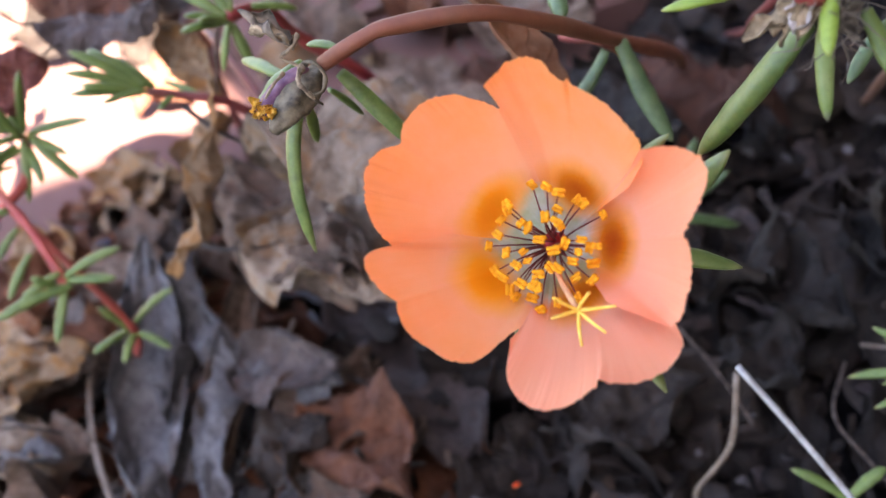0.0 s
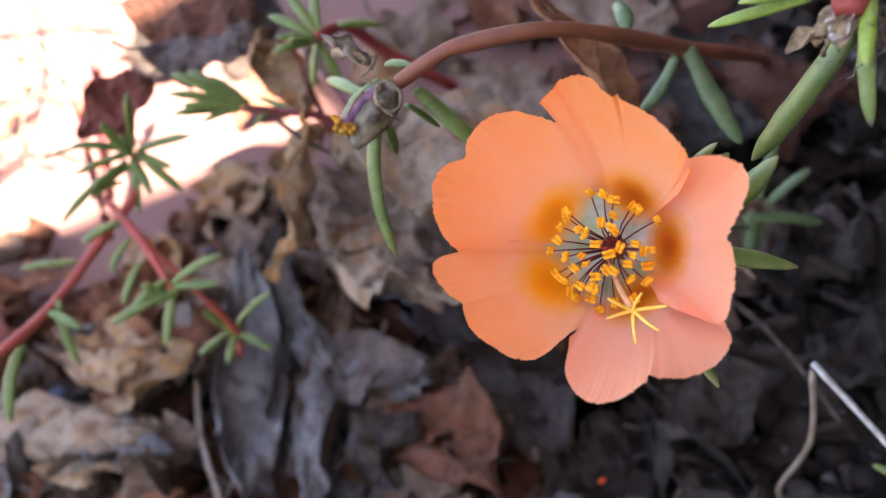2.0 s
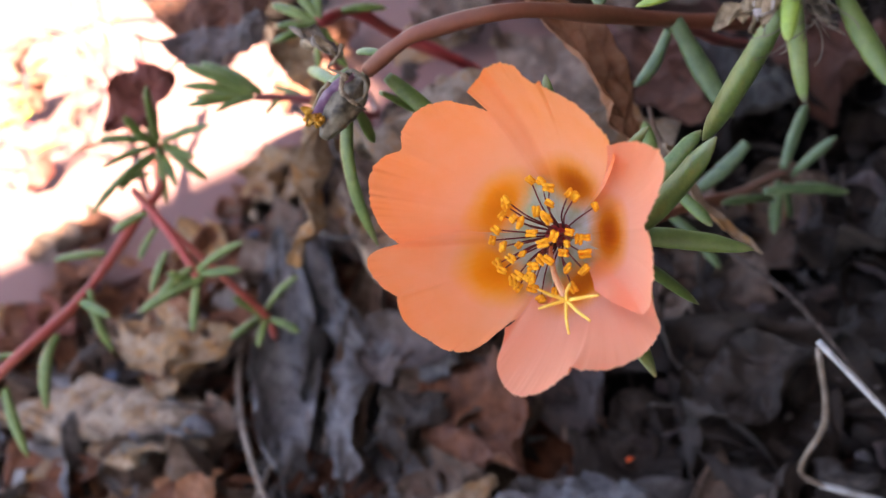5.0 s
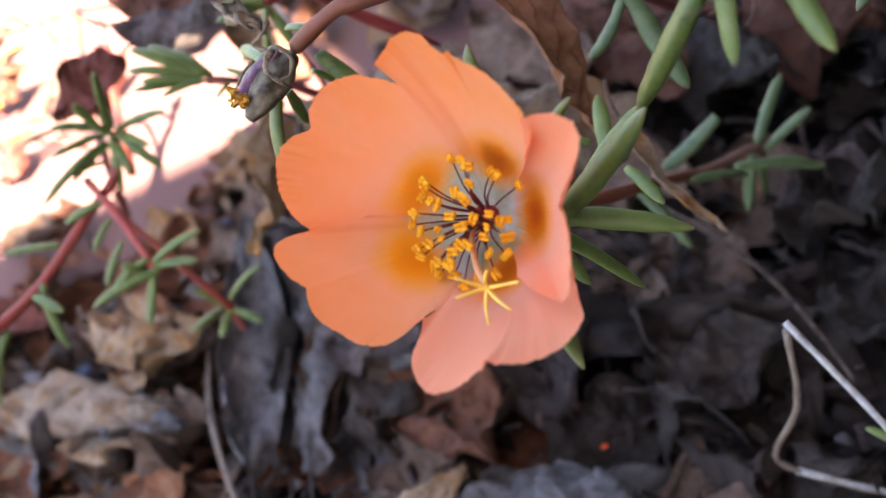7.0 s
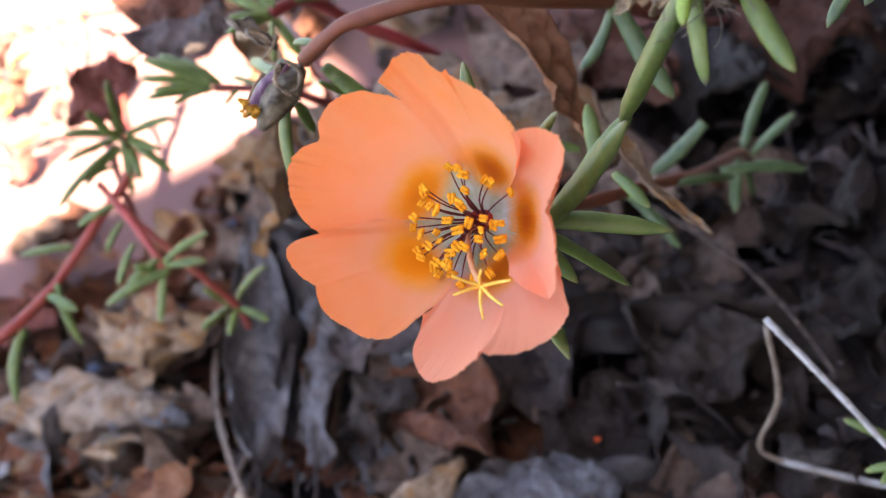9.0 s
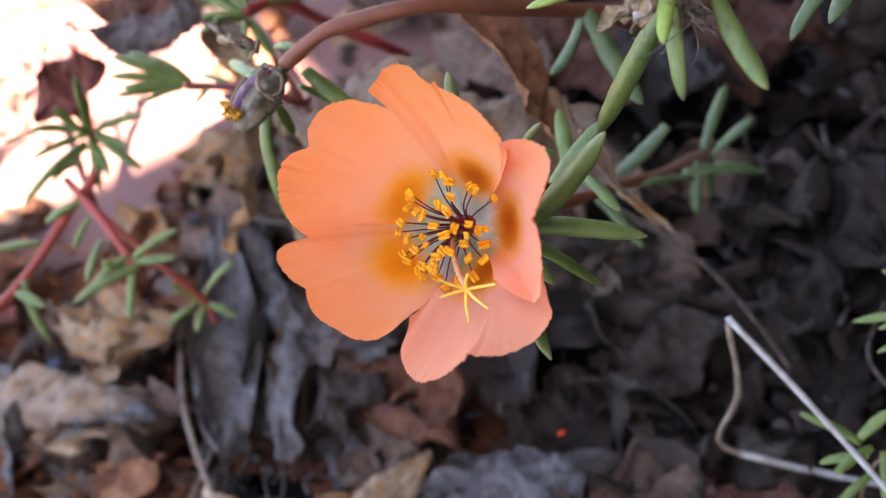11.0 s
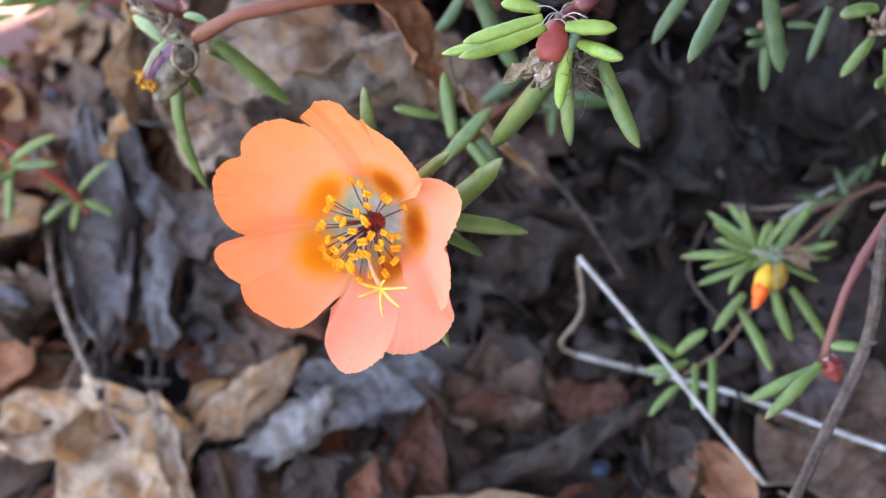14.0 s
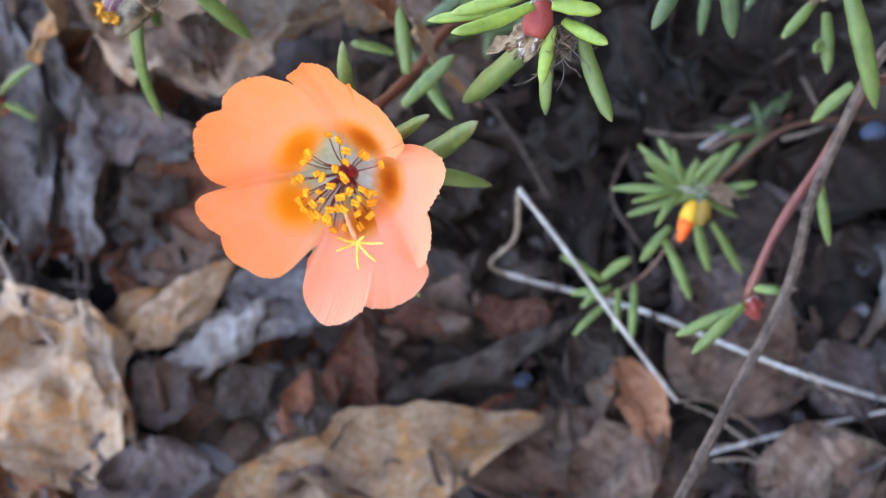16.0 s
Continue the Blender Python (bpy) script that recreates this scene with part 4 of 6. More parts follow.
leaf_on(red, (13.3, 12.28, 8.83), (12.07, 11.72, 8.71), 0.24, 0.1, leaf_green)
leaf_on(red, (13.59, 12.49, 8.93), (13.99, 12.2, 9.1), 0.22, 0.1, leaf_green)

left = plant('moss_rose_shoot', (-10.1, 22.04, 7.7), 'trailing bright red moss rose shoot with several leafy tufts')
stem_on(left, [(-2.5, 27.78, 9.5), (-2.79, 26.91, 8.94), (-3.66, 26.01, 8.76), (-5.18, 24.16, 8.6), (-6.87, 22.43, 8.9), (-10.1, 22.04, 7.7)], 0.13, stem_bright)
stem_on(left, [(-3.35, 26.6, 9.32), (-2.76, 25.47, 8.59), (-2.44, 24.55, 7.85), (-2.4, 24.24, 7.5)], 0.11, stem_bright)
stem_on(left, [(-3.2, 26.22, 8.74), (-2.19, 24.98, 6.77), (-2, 24.97, 4.96), (-2.82, 26.03, 3.02)], 0.1, stem_bright)
leaf_on(left, (-2.5, 27.75, 9.62), (-2.04, 28.71, 10.82), 0.3, 0.1, leaf_green)
leaf_on(left, (-2.55, 27.81, 9.69), (-2.51, 28.11, 10.44), 0.28, 0.1, leaf_green)
leaf_on(left, (-2.5, 27.75, 9.62), (-3.68, 27.63, 10.47), 0.3, 0.1, leaf_green)
leaf_on(left, (-3.43, 27.57, 10.35), (-4.4, 27.3, 10.58), 0.14, 0.1, leaf_green)
leaf_on(left, (-2.37, 27.73, 9.57), (-0.79, 27.22, 9.72), 0.3, 0.1, leaf_green)
leaf_on(left, (-2.33, 27.67, 9.5), (-1.55, 26.87, 9.22), 0.22, 0.1, leaf_green)
leaf_on(left, (-2.71, 27.49, 9.53), (-4.39, 26.03, 9.52), 0.3, 0.1, leaf_green)
leaf_on(left, (-2.6, 27.42, 9.44), (-3.76, 26.68, 9.35), 0.26, 0.1, leaf_green)
leaf_on(left, (-2.46, 27.4, 9.38), (-2.29, 26.48, 8.97), 0.24, 0.1, leaf_green)
leaf_on(left, (-2.96, 27.15, 9.23), (-3.87, 26.53, 9.65), 0.22, 0.1, leaf_green)
leaf_on(left, (-3.23, 26.15, 8.82), (-4.18, 25.79, 8.94), 0.3, 0.1, leaf_green)
leaf_on(left, (-2.24, 24.25, 7.63), (-3.83, 23.56, 7.97), 0.34, 0.1, leaf_green)
leaf_on(left, (-2.37, 24.27, 7.68), (-2.9, 23.24, 7), 0.28, 0.1, leaf_green)
leaf_on(left, (-2.4, 24.48, 7.91), (-3.3, 23.91, 7.94), 0.28, 0.1, leaf_green)
leaf_on(left, (-2.3, 24.41, 7.81), (-0.92, 24.64, 7.9), 0.28, 0.1, leaf_green)
leaf_on(left, (-2.26, 24.35, 7.74), (-1.16, 24.02, 7.6), 0.28, 0.1, leaf_green)
leaf_on(left, (-2.57, 24.3, 7.75), (-2.91, 24.25, 8.22), 0.3, 0.1, leaf_green)
leaf_on(left, (-2.96, 25.09, 8.23), (-3.64, 24.28, 7.81), 0.26, 0.1, leaf_green)
leaf_on(left, (-3.1, 25.67, 8.58), (-3.69, 25.05, 8.34), 0.24, 0.1, leaf_green)
leaf_on(left, (-1.95, 25.07, 5.06), (-0.63, 25.2, 5.65), 0.26, 0.2, leaf_green)
leaf_on(left, (-2.07, 24.98, 4.99), (-2.48, 25.11, 5.95), 0.3, 0.1, leaf_green)
leaf_on(left, (-2.15, 24.99, 5.01), (-2.95, 24.35, 5.25), 0.28, 0.1, leaf_green)
leaf_on(left, (-2.03, 24.92, 4.91), (-2.37, 24.16, 4.77), 0.26, 0.1, leaf_green)
leaf_on(left, (-1.96, 24.9, 4.88), (-1.22, 24.31, 4.54), 0.24, 0.1, leaf_green)
leaf_on(left, (-5.18, 24.16, 8.6), (-4.28, 23.32, 8.41), 0.26, 0.1, leaf_green)
leaf_on(left, (-4.83, 24.31, 8.68), (-5.08, 23.42, 7.21), 0.28, 0.2, leaf_green)
leaf_on(left, (-5.72, 23.32, 8.56), (-6.39, 21.85, 7.74), 0.36, 0.25, leaf_green)
leaf_on(left, (-6.94, 22.15, 8.62), (-7.04, 20.95, 7.38), 0.3, 0.2, leaf_green)
leaf_on(left, (-6.48, 22.78, 8.89), (-6.99, 22.69, 9.2), 0.2, 0.1, leaf_green)
leaf_on(left, (-4.31, 25.17, 8.89), (-5.5, 25.1, 9.36), 0.24, 0.1, leaf_green)
leaf_on(left, (-2.3, 27.5, 9.9), (-1.5, 27.2, 11.5), 0.3, 0.05, leaf_green)
leaf_on(left, (-2.5, 27.4, 9.8), (-2.5, 27.2, 11.0), 0.28, 0.05, leaf_green)
leaf_on(left, (-2.4, 27.5, 9.7), (-3.6, 26.6, 10.3), 0.28, 0.05, leaf_green)
leaf_on(left, (-2.3, 27.5, 9.6), (-1.6, 26.7, 8.6), 0.28, 0.05, leaf_green)
leaf_on(left, (-2.5, 27.5, 9.6), (-2.9, 26.6, 8.5), 0.26, 0.05, leaf_green)

fan = plant('moss_rose_sprig', (1.2, 33, -1), 'fan of narrow moss rose leaves on a thin red stalk')
stem_on(fan, [(1.05, 25.99, 10.68), (1.84, 25.99, 10.21), (2.52, 25.98, 9.76), (3.2, 26.77, 8.39), (1.5, 32.5, 8), (1.2, 33, -1)], 0.1, stem_red)
leaf_on(fan, (1.03, 25.94, 10.78), (-0.09, 26.41, 11.95), 0.3, 0.1, leaf_green)
leaf_on(fan, (1.03, 25.94, 10.78), (-0.28, 26.02, 11.72), 0.28, 0.1, leaf_green)
leaf_on(fan, (1, 25.9, 10.74), (-0.29, 25.61, 11.44), 0.28, 0.1, leaf_green)
leaf_on(fan, (1.11, 25.98, 10.8), (0.18, 26.75, 11.66), 0.3, 0.1, leaf_green)
leaf_on(fan, (1.2, 26.03, 10.68), (0.45, 26.94, 11.22), 0.3, 0.1, leaf_green)
leaf_on(fan, (0.96, 25.8, 10.79), (0.02, 25.54, 11.59), 0.3, 0.1, leaf_green)
leaf_on(fan, (1.62, 26.06, 10.34), (1.19, 25.5, 10.42), 0.16, 0.1, leaf_green)
leaf_on(fan, (2.1, 25.96, 10.13), (1.36, 26.61, 10.38), 0.18, 0.1, leaf_green)
leaf_on(fan, (1.1, 25.82, 10.78), (0.32, 25.23, 11.21), 0.22, 0.1, leaf_green)

tops = plant('moss_rose_sprig', (5.5, 34, -1), 'small green moss rose tuft on a thick red stem')
stem_on(tops, [(3.42, 25.31, 12.1), (4.04, 26.35, 11.44), (4.52, 27.12, 9.96), (5.84, 27.8, 7.45), (5.5, 33, 2), (5.5, 34, -1)], 0.15, stem_crimson)
leaf_on(tops, (3.42, 25.31, 12.1), (2.63, 25.93, 12.62), 0.26, 0.1, leaf_green)
leaf_on(tops, (3.4, 25.27, 12.06), (2.7, 25.06, 12.57), 0.24, 0.1, leaf_green)
leaf_on(tops, (3.39, 25.24, 12.03), (2.57, 24.66, 12.48), 0.28, 0.1, leaf_green)
leaf_on(tops, (3.32, 25.23, 12.04), (3.03, 24.61, 12.62), 0.24, 0.1, leaf_green)
leaf_on(tops, (3.5, 25.34, 12.11), (3.18, 26.16, 12.75), 0.24, 0.1, leaf_green)
leaf_on(tops, (3.5, 25.34, 12.11), (3.71, 26.34, 12.54), 0.24, 0.1, leaf_green)
leaf_on(tops, (3.88, 25.94, 11.78), (4.77, 26.25, 11.19), 0.3, 0.1, leaf_green)
leaf_on(tops, (3.46, 25.26, 12.03), (2.92, 25.07, 11.07), 0.24, 0.1, leaf_green)
leaf_on(tops, (3.46, 25.38, 11.87), (3.55, 25.06, 10.93), 0.24, 0.1, leaf_green)

backsp = plant('moss_rose_sprig', (-7.5, 33.5, 3.08), 'blurred moss rose shoots beside the sunlit paving')
stem_on(backsp, [(-7.75, 37.13, 9.9), (-6.93, 37, 8.86), (-6.78, 35.54, 6.55), (-6.96, 33.71, 4.65), (-7.5, 33.5, 3.08)], 0.14, stem_red)
stem_on(backsp, [(-6.09, 39.15, 7.27), (-6.34, 38.28, 6.41), (-7.06, 38.29, 5.1), (-8.36, 37.27, 2.1)], 0.2, stem_red)
leaf_on(backsp, (-5.44, 36.48, 8.72), (-6.22, 37.16, 9.61), 0.3, 0.1, leaf_bright)
leaf_on(backsp, (-5.79, 35.98, 8.27), (-5.59, 36.92, 9.22), 0.24, 0.1, leaf_bright)
leaf_on(backsp, (-5.24, 36.86, 9.09), (-5.01, 37.66, 9.88), 0.3, 0.1, leaf_bright)
leaf_on(backsp, (-7.06, 35.9, 8.46), (-7.87, 35.62, 8.33), 0.2, 0.1, leaf_bright)


# shoots added over the paving in the sun, to throw dappled shadows on it
rnd = random.Random(63)
for x, y, turn in ((-12.5, 43.5, 170), (-11.0, 49.5, 190), (-17.0, 46.5, 160), (-19.0, 52.0, 200)):
    trail = plant("moss_rose_sprig", (x, y, 0.2), "moss rose shoot added to dapple the sunlit paving")
    d = Vector((math.cos(radians(turn)), math.sin(radians(turn)), 0))
    line = [Vector((x, y, 0.2)) + d * (1.5 * k) + Vector((0, 0, 3.2 * math.sin(k * 0.62) + 0.3)) + Vector((0, rnd.uniform(-0.4, 0.4), 0)) for k in range(5)]
    stem_on(trail, line, 0.09, stem_crimson)
    for k in range(8):
        root = line[1 + k % 4] + Vector((rnd.uniform(-0.2, 0.2), rnd.uniform(-0.2, 0.2), 0))
        out = Vector((rnd.uniform(-1, 1), rnd.uniform(-1, 1), rnd.uniform(0.0, 0.8))).normalized()
        leaf_on(trail, root, root + out * rnd.uniform(1.0, 1.7), rnd.uniform(0.22, 0.3), 0.1, leaf_bright)


leaf_on(rosette, (13.95, 16.04, 5.78), (13.25, 16.44, 6.32), 0.16, 0.12, leaf_green)
leaf_on(rosette, (13.95, 16.04, 5.78), (14.38, 16.44, 6.26), 0.15, 0.12, leaf_green)
leaf_on(rosette, (13.95, 16.04, 5.78), (13.25, 16.75, 6.49), 0.17, 0.12, leaf_green)
leaf_on(rosette, (13.95, 16.04, 5.78), (13.95, 16.81, 6.49), 0.16, 0.12, leaf_green)
leaf_on(rosette, (13.95, 16.04, 5.78), (14.97, 16.46, 6.23), 0.17, 0.12, leaf_green)
leaf_on(rosette, (13.95, 16.04, 5.78), (12.66, 16.0, 6.11), 0.17, 0.12, leaf_green)
leaf_on(rosette, (13.95, 16.04, 5.78), (15.34, 15.42, 5.64), 0.17, 0.12, leaf_green)
leaf_on(rosette, (13.95, 16.04, 5.78), (13.03, 15.38, 5.75), 0.17, 0.12, leaf_green)
leaf_on(rosette, (13.95, 16.04, 5.78), (14.94, 15.07, 5.47), 0.16, 0.12, leaf_green)
needles = plant('moss_rose_sprig', (16.52, 19.13, 0.4), 'thin blue-green moss rose sprig lying in the litter')
stem_on(needles, [(18.83, 18.89, 1.3), (17.8, 18.81, 1.2), (17.1, 18.98, 0.9), (16.52, 19.13, 0.4)], 0.07, stem_dusky)
leaf_on(needles, (17.76, 18.96, 1.3), (18.73, 19.45, 1.5), 0.2, 0.1, leaf_blue)
leaf_on(needles, (17.94, 18.78, 1.3), (17.93, 19.63, 1.5), 0.2, 0.1, leaf_blue)
leaf_on(needles, (17.85, 18.77, 1.3), (16.88, 18.83, 1.5), 0.2, 0.1, leaf_blue)
leaf_on(needles, (18.11, 18.77, 1.3), (16.65, 17.79, 1.5), 0.2, 0.1, leaf_blue)
leaf_on(needles, (18.32, 18.89, 1.3), (19.08, 19.56, 1.5), 0.2, 0.1, leaf_blue)
leaf_on(needles, (17.45, 18.81, 1.3), (16.61, 19.22, 1.5), 0.2, 0.1, leaf_blue)


def flap(p, base, tip, width, mat, seed, curl=0.5, cross=1.0, name="dried_sepal", label=""):
    """A shrivelled scrap of petal or sepal on a shoot."""
    b, t = Vector(base), Vector(tip)
    v, f, ve, _ = blade((t - b).length, width, curl, cross, seed, 0.12, 0.2, 12, 9, 0.5, 0.015)
    m = laid(base, tip)
    at = Vector(p.location)
    ob = part(name, mesh_of(name, v, f, mat, {"vein": ve}), p, label, Matrix.Translation(-at) @ m)
    return ob


# withered bud at the arching stem's end
B_AT = bud.location / CM
part("withered_bud", spindle((5.14, 19.18, 14.28), (4.3, 18.4, 14.08), [0.13, 0.22, 0.27, 0.28, 0.25, 0.18, 0.08], bud_grey, B_AT, "withered_bud", 36, 30, 0.12, 0.07), bud, "grey-brown withered flower bud")
part("bud_petal", spindle((5.02, 19.14, 14.42), (4.18, 18.82, 14.13), [0.08, 0.16, 0.2, 0.21, 0.19, 0.13], bud_purple, B_AT, "bud_petal", 30, 22, 0.12, 0.06), bud, "dull purple closed petal")
part("bud_petal", spindle((4.98, 19.34, 14.4), (4.14, 19.02, 14.12), [0.06, 0.14, 0.17, 0.16, 0.12, 0.05], leaf_green, B_AT, "bud_petal", 16, 14, 0.2), bud, "grey-green sepal along the bud")
for k, (a, b2) in enumerate((((4.3, 18.82, 14.22), (4.06, 18.72, 14.08)), ((4.4, 18.67, 14.32), (4.17, 18.53, 14.2)), ((4.42, 18.6, 14.32), (4.34, 18.45, 14.24)), ((4.29, 18.91, 14.29), (4.08, 18.82, 14.21)), ((4.35, 18.8, 14.24), (4.24, 18.65, 14.16)))):
    flap(bud, a, b2, 0.3, bud_yellow, 70 + k, 1.0 - 0.4 * k, 1.9, "bud_tip", "yellow withered petal tip")


def shred(p, points, r, mat, name, label, flat=0.45):
    v, f, _ = tube(smooth_path(points, 5), lambda t: r * (1 - 0.45 * t) * (1 + 0.2 * math.sin(t * 17)), 8, flat, Vector((0.5, -0.6, 0.5)), 0.5)
    part(name, mesh_of(name, moved(v, p.location / CM), f, mat), p, label)


shred(bud, [(4.96, 18.96, 14.56), (5.12, 18.86, 14.66), (5.24, 18.7, 14.49), (5.15, 18.52, 14.38), (4.99, 18.49, 14.36), (5.08, 18.47, 14.19)], 0.038, bud_grey, "dried_sepal", "curled tan dried sepal")
shred(bud, [(4.99, 18.89, 14.63), (4.88, 18.64, 14.6), (4.93, 18.48, 14.5), (5.01, 18.42, 14.36)], 0.048, dry_tissue, "dried_sepal", "curled tan dried sepal")
shred(bud, [(4.72, 18.87, 14.63), (4.54, 18.7, 14.62), (4.36, 18.58, 14.52)], 0.03, dry_tissue, "dried_sepal", "curled tan dried sepal")
flap(bud, (4.94, 19.36, 14.69), (4.3, 19.95, 15.07), 0.55, dry_fibre, 21, 0.3, 2.2, "dried_petal", "grey shrivelled petal")
flap(bud, (4.95, 19.4, 14.62), (4.43, 19.74, 14.98), 0.4, dry_tissue, 24, -0.4, 1.9, "dried_petal", "grey shrivelled petal")
shred(bud, [(5.06, 19.42, 14.81), (5.0, 19.3, 14.77), (4.86, 19.23, 14.71), (4.72, 19.23, 14.64), (4.83, 19.16, 14.56), (4.95, 19.1, 14.48)], 0.035, dry_tissue, "dried_petal", "tan edge of the shrivelled petal")

# red seed pod with its dried flower
P_AT = pod.location / CM
part("seed_pod", spindle((10.46, 15.06, 16.35), (10.2, 14.7, 16.12), [0.09, 0.15, 0.19, 0.205, 0.19, 0.14], pod_red, P_AT, "seed_pod", 14, 12, 0.1), pod, "smooth red seed pod")
flap(pod, (10.3, 14.85, 16.1), (9.66, 14.9, 15.62), 0.34, dry_tissue, 31, 0.5, 1.2, "dried_petal", "papery tan dried petal")
flap(pod, (10.28, 14.8, 16.15), (9.86, 14.76, 15.7), 0.3, dry_tissue, 33, -0.5, 1.4, "dried_petal", "papery tan dried petal")
flap(pod, (10.36, 14.75, 16.1), (10.02, 14.55, 15.8), 0.24, dry_tissue, 38, 0.4, 1.0, "dried_petal", "papery tan dried petal")
flap(pod, (10.62, 15.3, 16.3), (10.9, 15.2, 16.1), 0.2, dry_tissue, 39, 0.6, 1.0, "dried_petal", "papery tan dried petal")
rnd = random.Random(7)
for k in range(46):
    p0 = Vector((10.5, 14.78, 15.85)) + Vector((rnd.gauss(0, 0.1), rnd.gauss(0, 0.08), rnd.gauss(0, 0.1)))
    pts = [p0]
    way = Vector((rnd.uniform(-0.07, 0.08), rnd.uniform(-0.09, 0.02), rnd.uniform(-0.09, 0.0)))
    for _ in range(5):
        way = way * 0.6 + Vector((rnd.gauss(0, 0.06), rnd.gauss(-0.01, 0.05), rnd.gauss(-0.01, 0.06)))
        pts.append(pts[-1] + way)
    v, f, _ = tube(smooth_path(pts, 4), lambda t: 0.011 - 0.005 * t, 4)
    part("dried_fibre", mesh_of("dried_fibre", moved(v, P_AT), f, dry_fibre), pod)
for k, (a, b2) in enumerate((((10.5, 14.8, 15.9), (10.62, 14.55, 15.4)), ((10.45, 14.78, 15.85), (10.35, 14.5, 15.45)), ((10.55, 14.8, 15.9), (10.8, 14.7, 15.55)))):
    flap(pod, a, b2, 0.26, dry_fibre, 91 + k, 0.9 - 0.7 * k, 1.8, "dried_petal", "grey-brown shrivelled petal")

flap(pod, (10.3, 14.84, 16.14), (10.02, 14.62, 15.78), 0.36, sheath_white, 44, 0.5, 1.3, "dried_sheath", "papery white sheath under the pod")
flap(pod, (10.24, 14.86, 16.1), (9.9, 14.82, 15.74), 0.3, dry_tissue, 47, 0.3, 1.6, "dried_petal", "papery tan dried petal")
rnd = random.Random(12)
for k in range(9):
    p0 = Vector((10.5, 15.02, 16.42)) + Vector((rnd.gauss(0, 0.05), rnd.gauss(0, 0.05), 0))
    d = Vector((rnd.uniform(-0.35, 0.4), rnd.uniform(-0.25, 0.2), rnd.uniform(-0.12, 0.18)))
    v, f, _ = tube(smooth_path([p0, p0 + d * 0.5 + Vector((0, 0, 0.1)), p0 + d], 4), lambda t: 0.009, 4)
    part("wool_hair", mesh_of("wool_hair", moved(v, P_AT), f, straw_pale), pod)

# yellow and orange bud in the star-shaped rosette
R_AT = rosette.location / CM
part("flower_bud", spindle((14.02, 15.62, 5.95), (13.62, 15.12, 5.85), [0.09, 0.18, 0.21, 0.19, 0.14], bud_gold, R_AT, "flower_bud", 14, 12, 0.12), rosette, "golden yellow flower bud")
part("bud_tip", spindle((13.8, 15.34, 5.9), (13.38, 14.84, 5.82), [0.13, 0.175, 0.16, 0.11, 0.04], bud_flame, R_AT, "bud_tip", 14, 12, 0.35), rosette, "orange-red bud tip")
part("bud_petal", spindle((14.26, 15.52, 6.02), (13.94, 15.04, 5.92), [0.08, 0.16, 0.18, 0.15, 0.06], bud_olive, R_AT, "bud_petal", 14, 12, 0.2), rosette, "olive-brown side of the bud")
for k, (a, b2, wd) in enumerate((((14.35, 15.85, 6.0), (15.0, 15.3, 5.9), 0.42), ((14.5, 15.7, 6.1), (15.1, 15.6, 5.8), 0.34), ((14.4, 15.6, 6.1), (14.8, 15.2, 6.0), 0.3))):
    flap(rosette, a, b2, wd, DEAD["tan"], 52 + k, 0.5 - 0.4 * k, 1.3, "dried_petal", "tan dried petal")
rnd = random.Random(17)
for k in range(14):
    p0 = Vector((14.2, 15.8, 5.75))
    d = Vector((rnd.uniform(-0.5, 0.5), rnd.uniform(-0.4, 0.4), rnd.uniform(0.0, 0.3)))
    v, f, _ = tube(smooth_path([p0, p0 + d * 0.6 + Vector((0, 0, 0.12)), p0 + d], 4), lambda t: 0.012, 4)
    part("wool_hair", mesh_of("wool_hair", moved(v, R_AT), f, straw_pale), rosette)
part("red_bud", spindle((13.45, 12.35, 8.75), (13.55, 12.0, 8.5), [0.1, 0.16, 0.15, 0.06], pod_red, red.location / CM, "red_bud", 10, 8, 0.4), red, "small crumpled red bud")
for k in range(6):
    a0 = Vector((13.45, 12.33, 8.72)) + Vector((0.05 * math.cos(k * 1.1), 0.05 * math.sin(k * 1.7), 0.06))
    flap(red, a0, a0 + Vector((0.14 * math.cos(k * 1.1) + 0.06, -0.24 + 0.04 * k, 0.1 * math.sin(k * 2.0) - 0.05)), 0.18, pod_red if k < 4 else sheath_white, 80 + k, 0.9, 1.5, "bud_scrap")
for k, (a, b2) in enumerate((((16.1, 16.6, 11.5), (15.7, 16.3, 11.6)), ((16.1, 16.6, 11.5), (16.0, 16.2, 11.7)), ((16.1, 16.6, 11.5), (15.8, 16.8, 11.8)))):
    flap(farr, a, b2, 0.2, dry_tissue, 60 + k, 0.7, 1.2, "dried_petal", "brown dried petal")


# ---- straws and twigs ----
def straw(name, label, points, r, mat, wobble=0.1, category="straw", knots=0):
    """A dry stalk with ragged ends; a twig also gets ridged bark and raised knots."""
    ob = thing(name, points[-1], label, category)
    wood = name == "twig"
    path = smooth_path(points, 14 if wood else 6)
    v, f, a = tube(path, lambda t: r * (1 - 0.15 * t) * (1 + 0.05 * math.sin(t * 47)), 24 if wood else 10, 0.85, Vector((0.3, 0.1, 1)), wobble, 0.12 if wood else 0.06)
    part("stalk", mesh_of("stalk", moved(v, points[-1]), f, mat, {"along": a}), ob)
    for k in range(knots):
        i = int((k + 0.5) / knots * (len(path) - 2)) + 1
        out = Vector((math.sin(k * 2.4), -0.6, math.cos(k * 2.4))).normalized()
        p0 = path[i] + out * (r * 0.5)
        part("knot", spindle(p0, p0 + out * (r * 1.1), [r * 0.75, r * 0.6, r * 0.4, r * 0.15], mat, points[-1], "knot", 10, 6, 0.5), ob)
    return ob


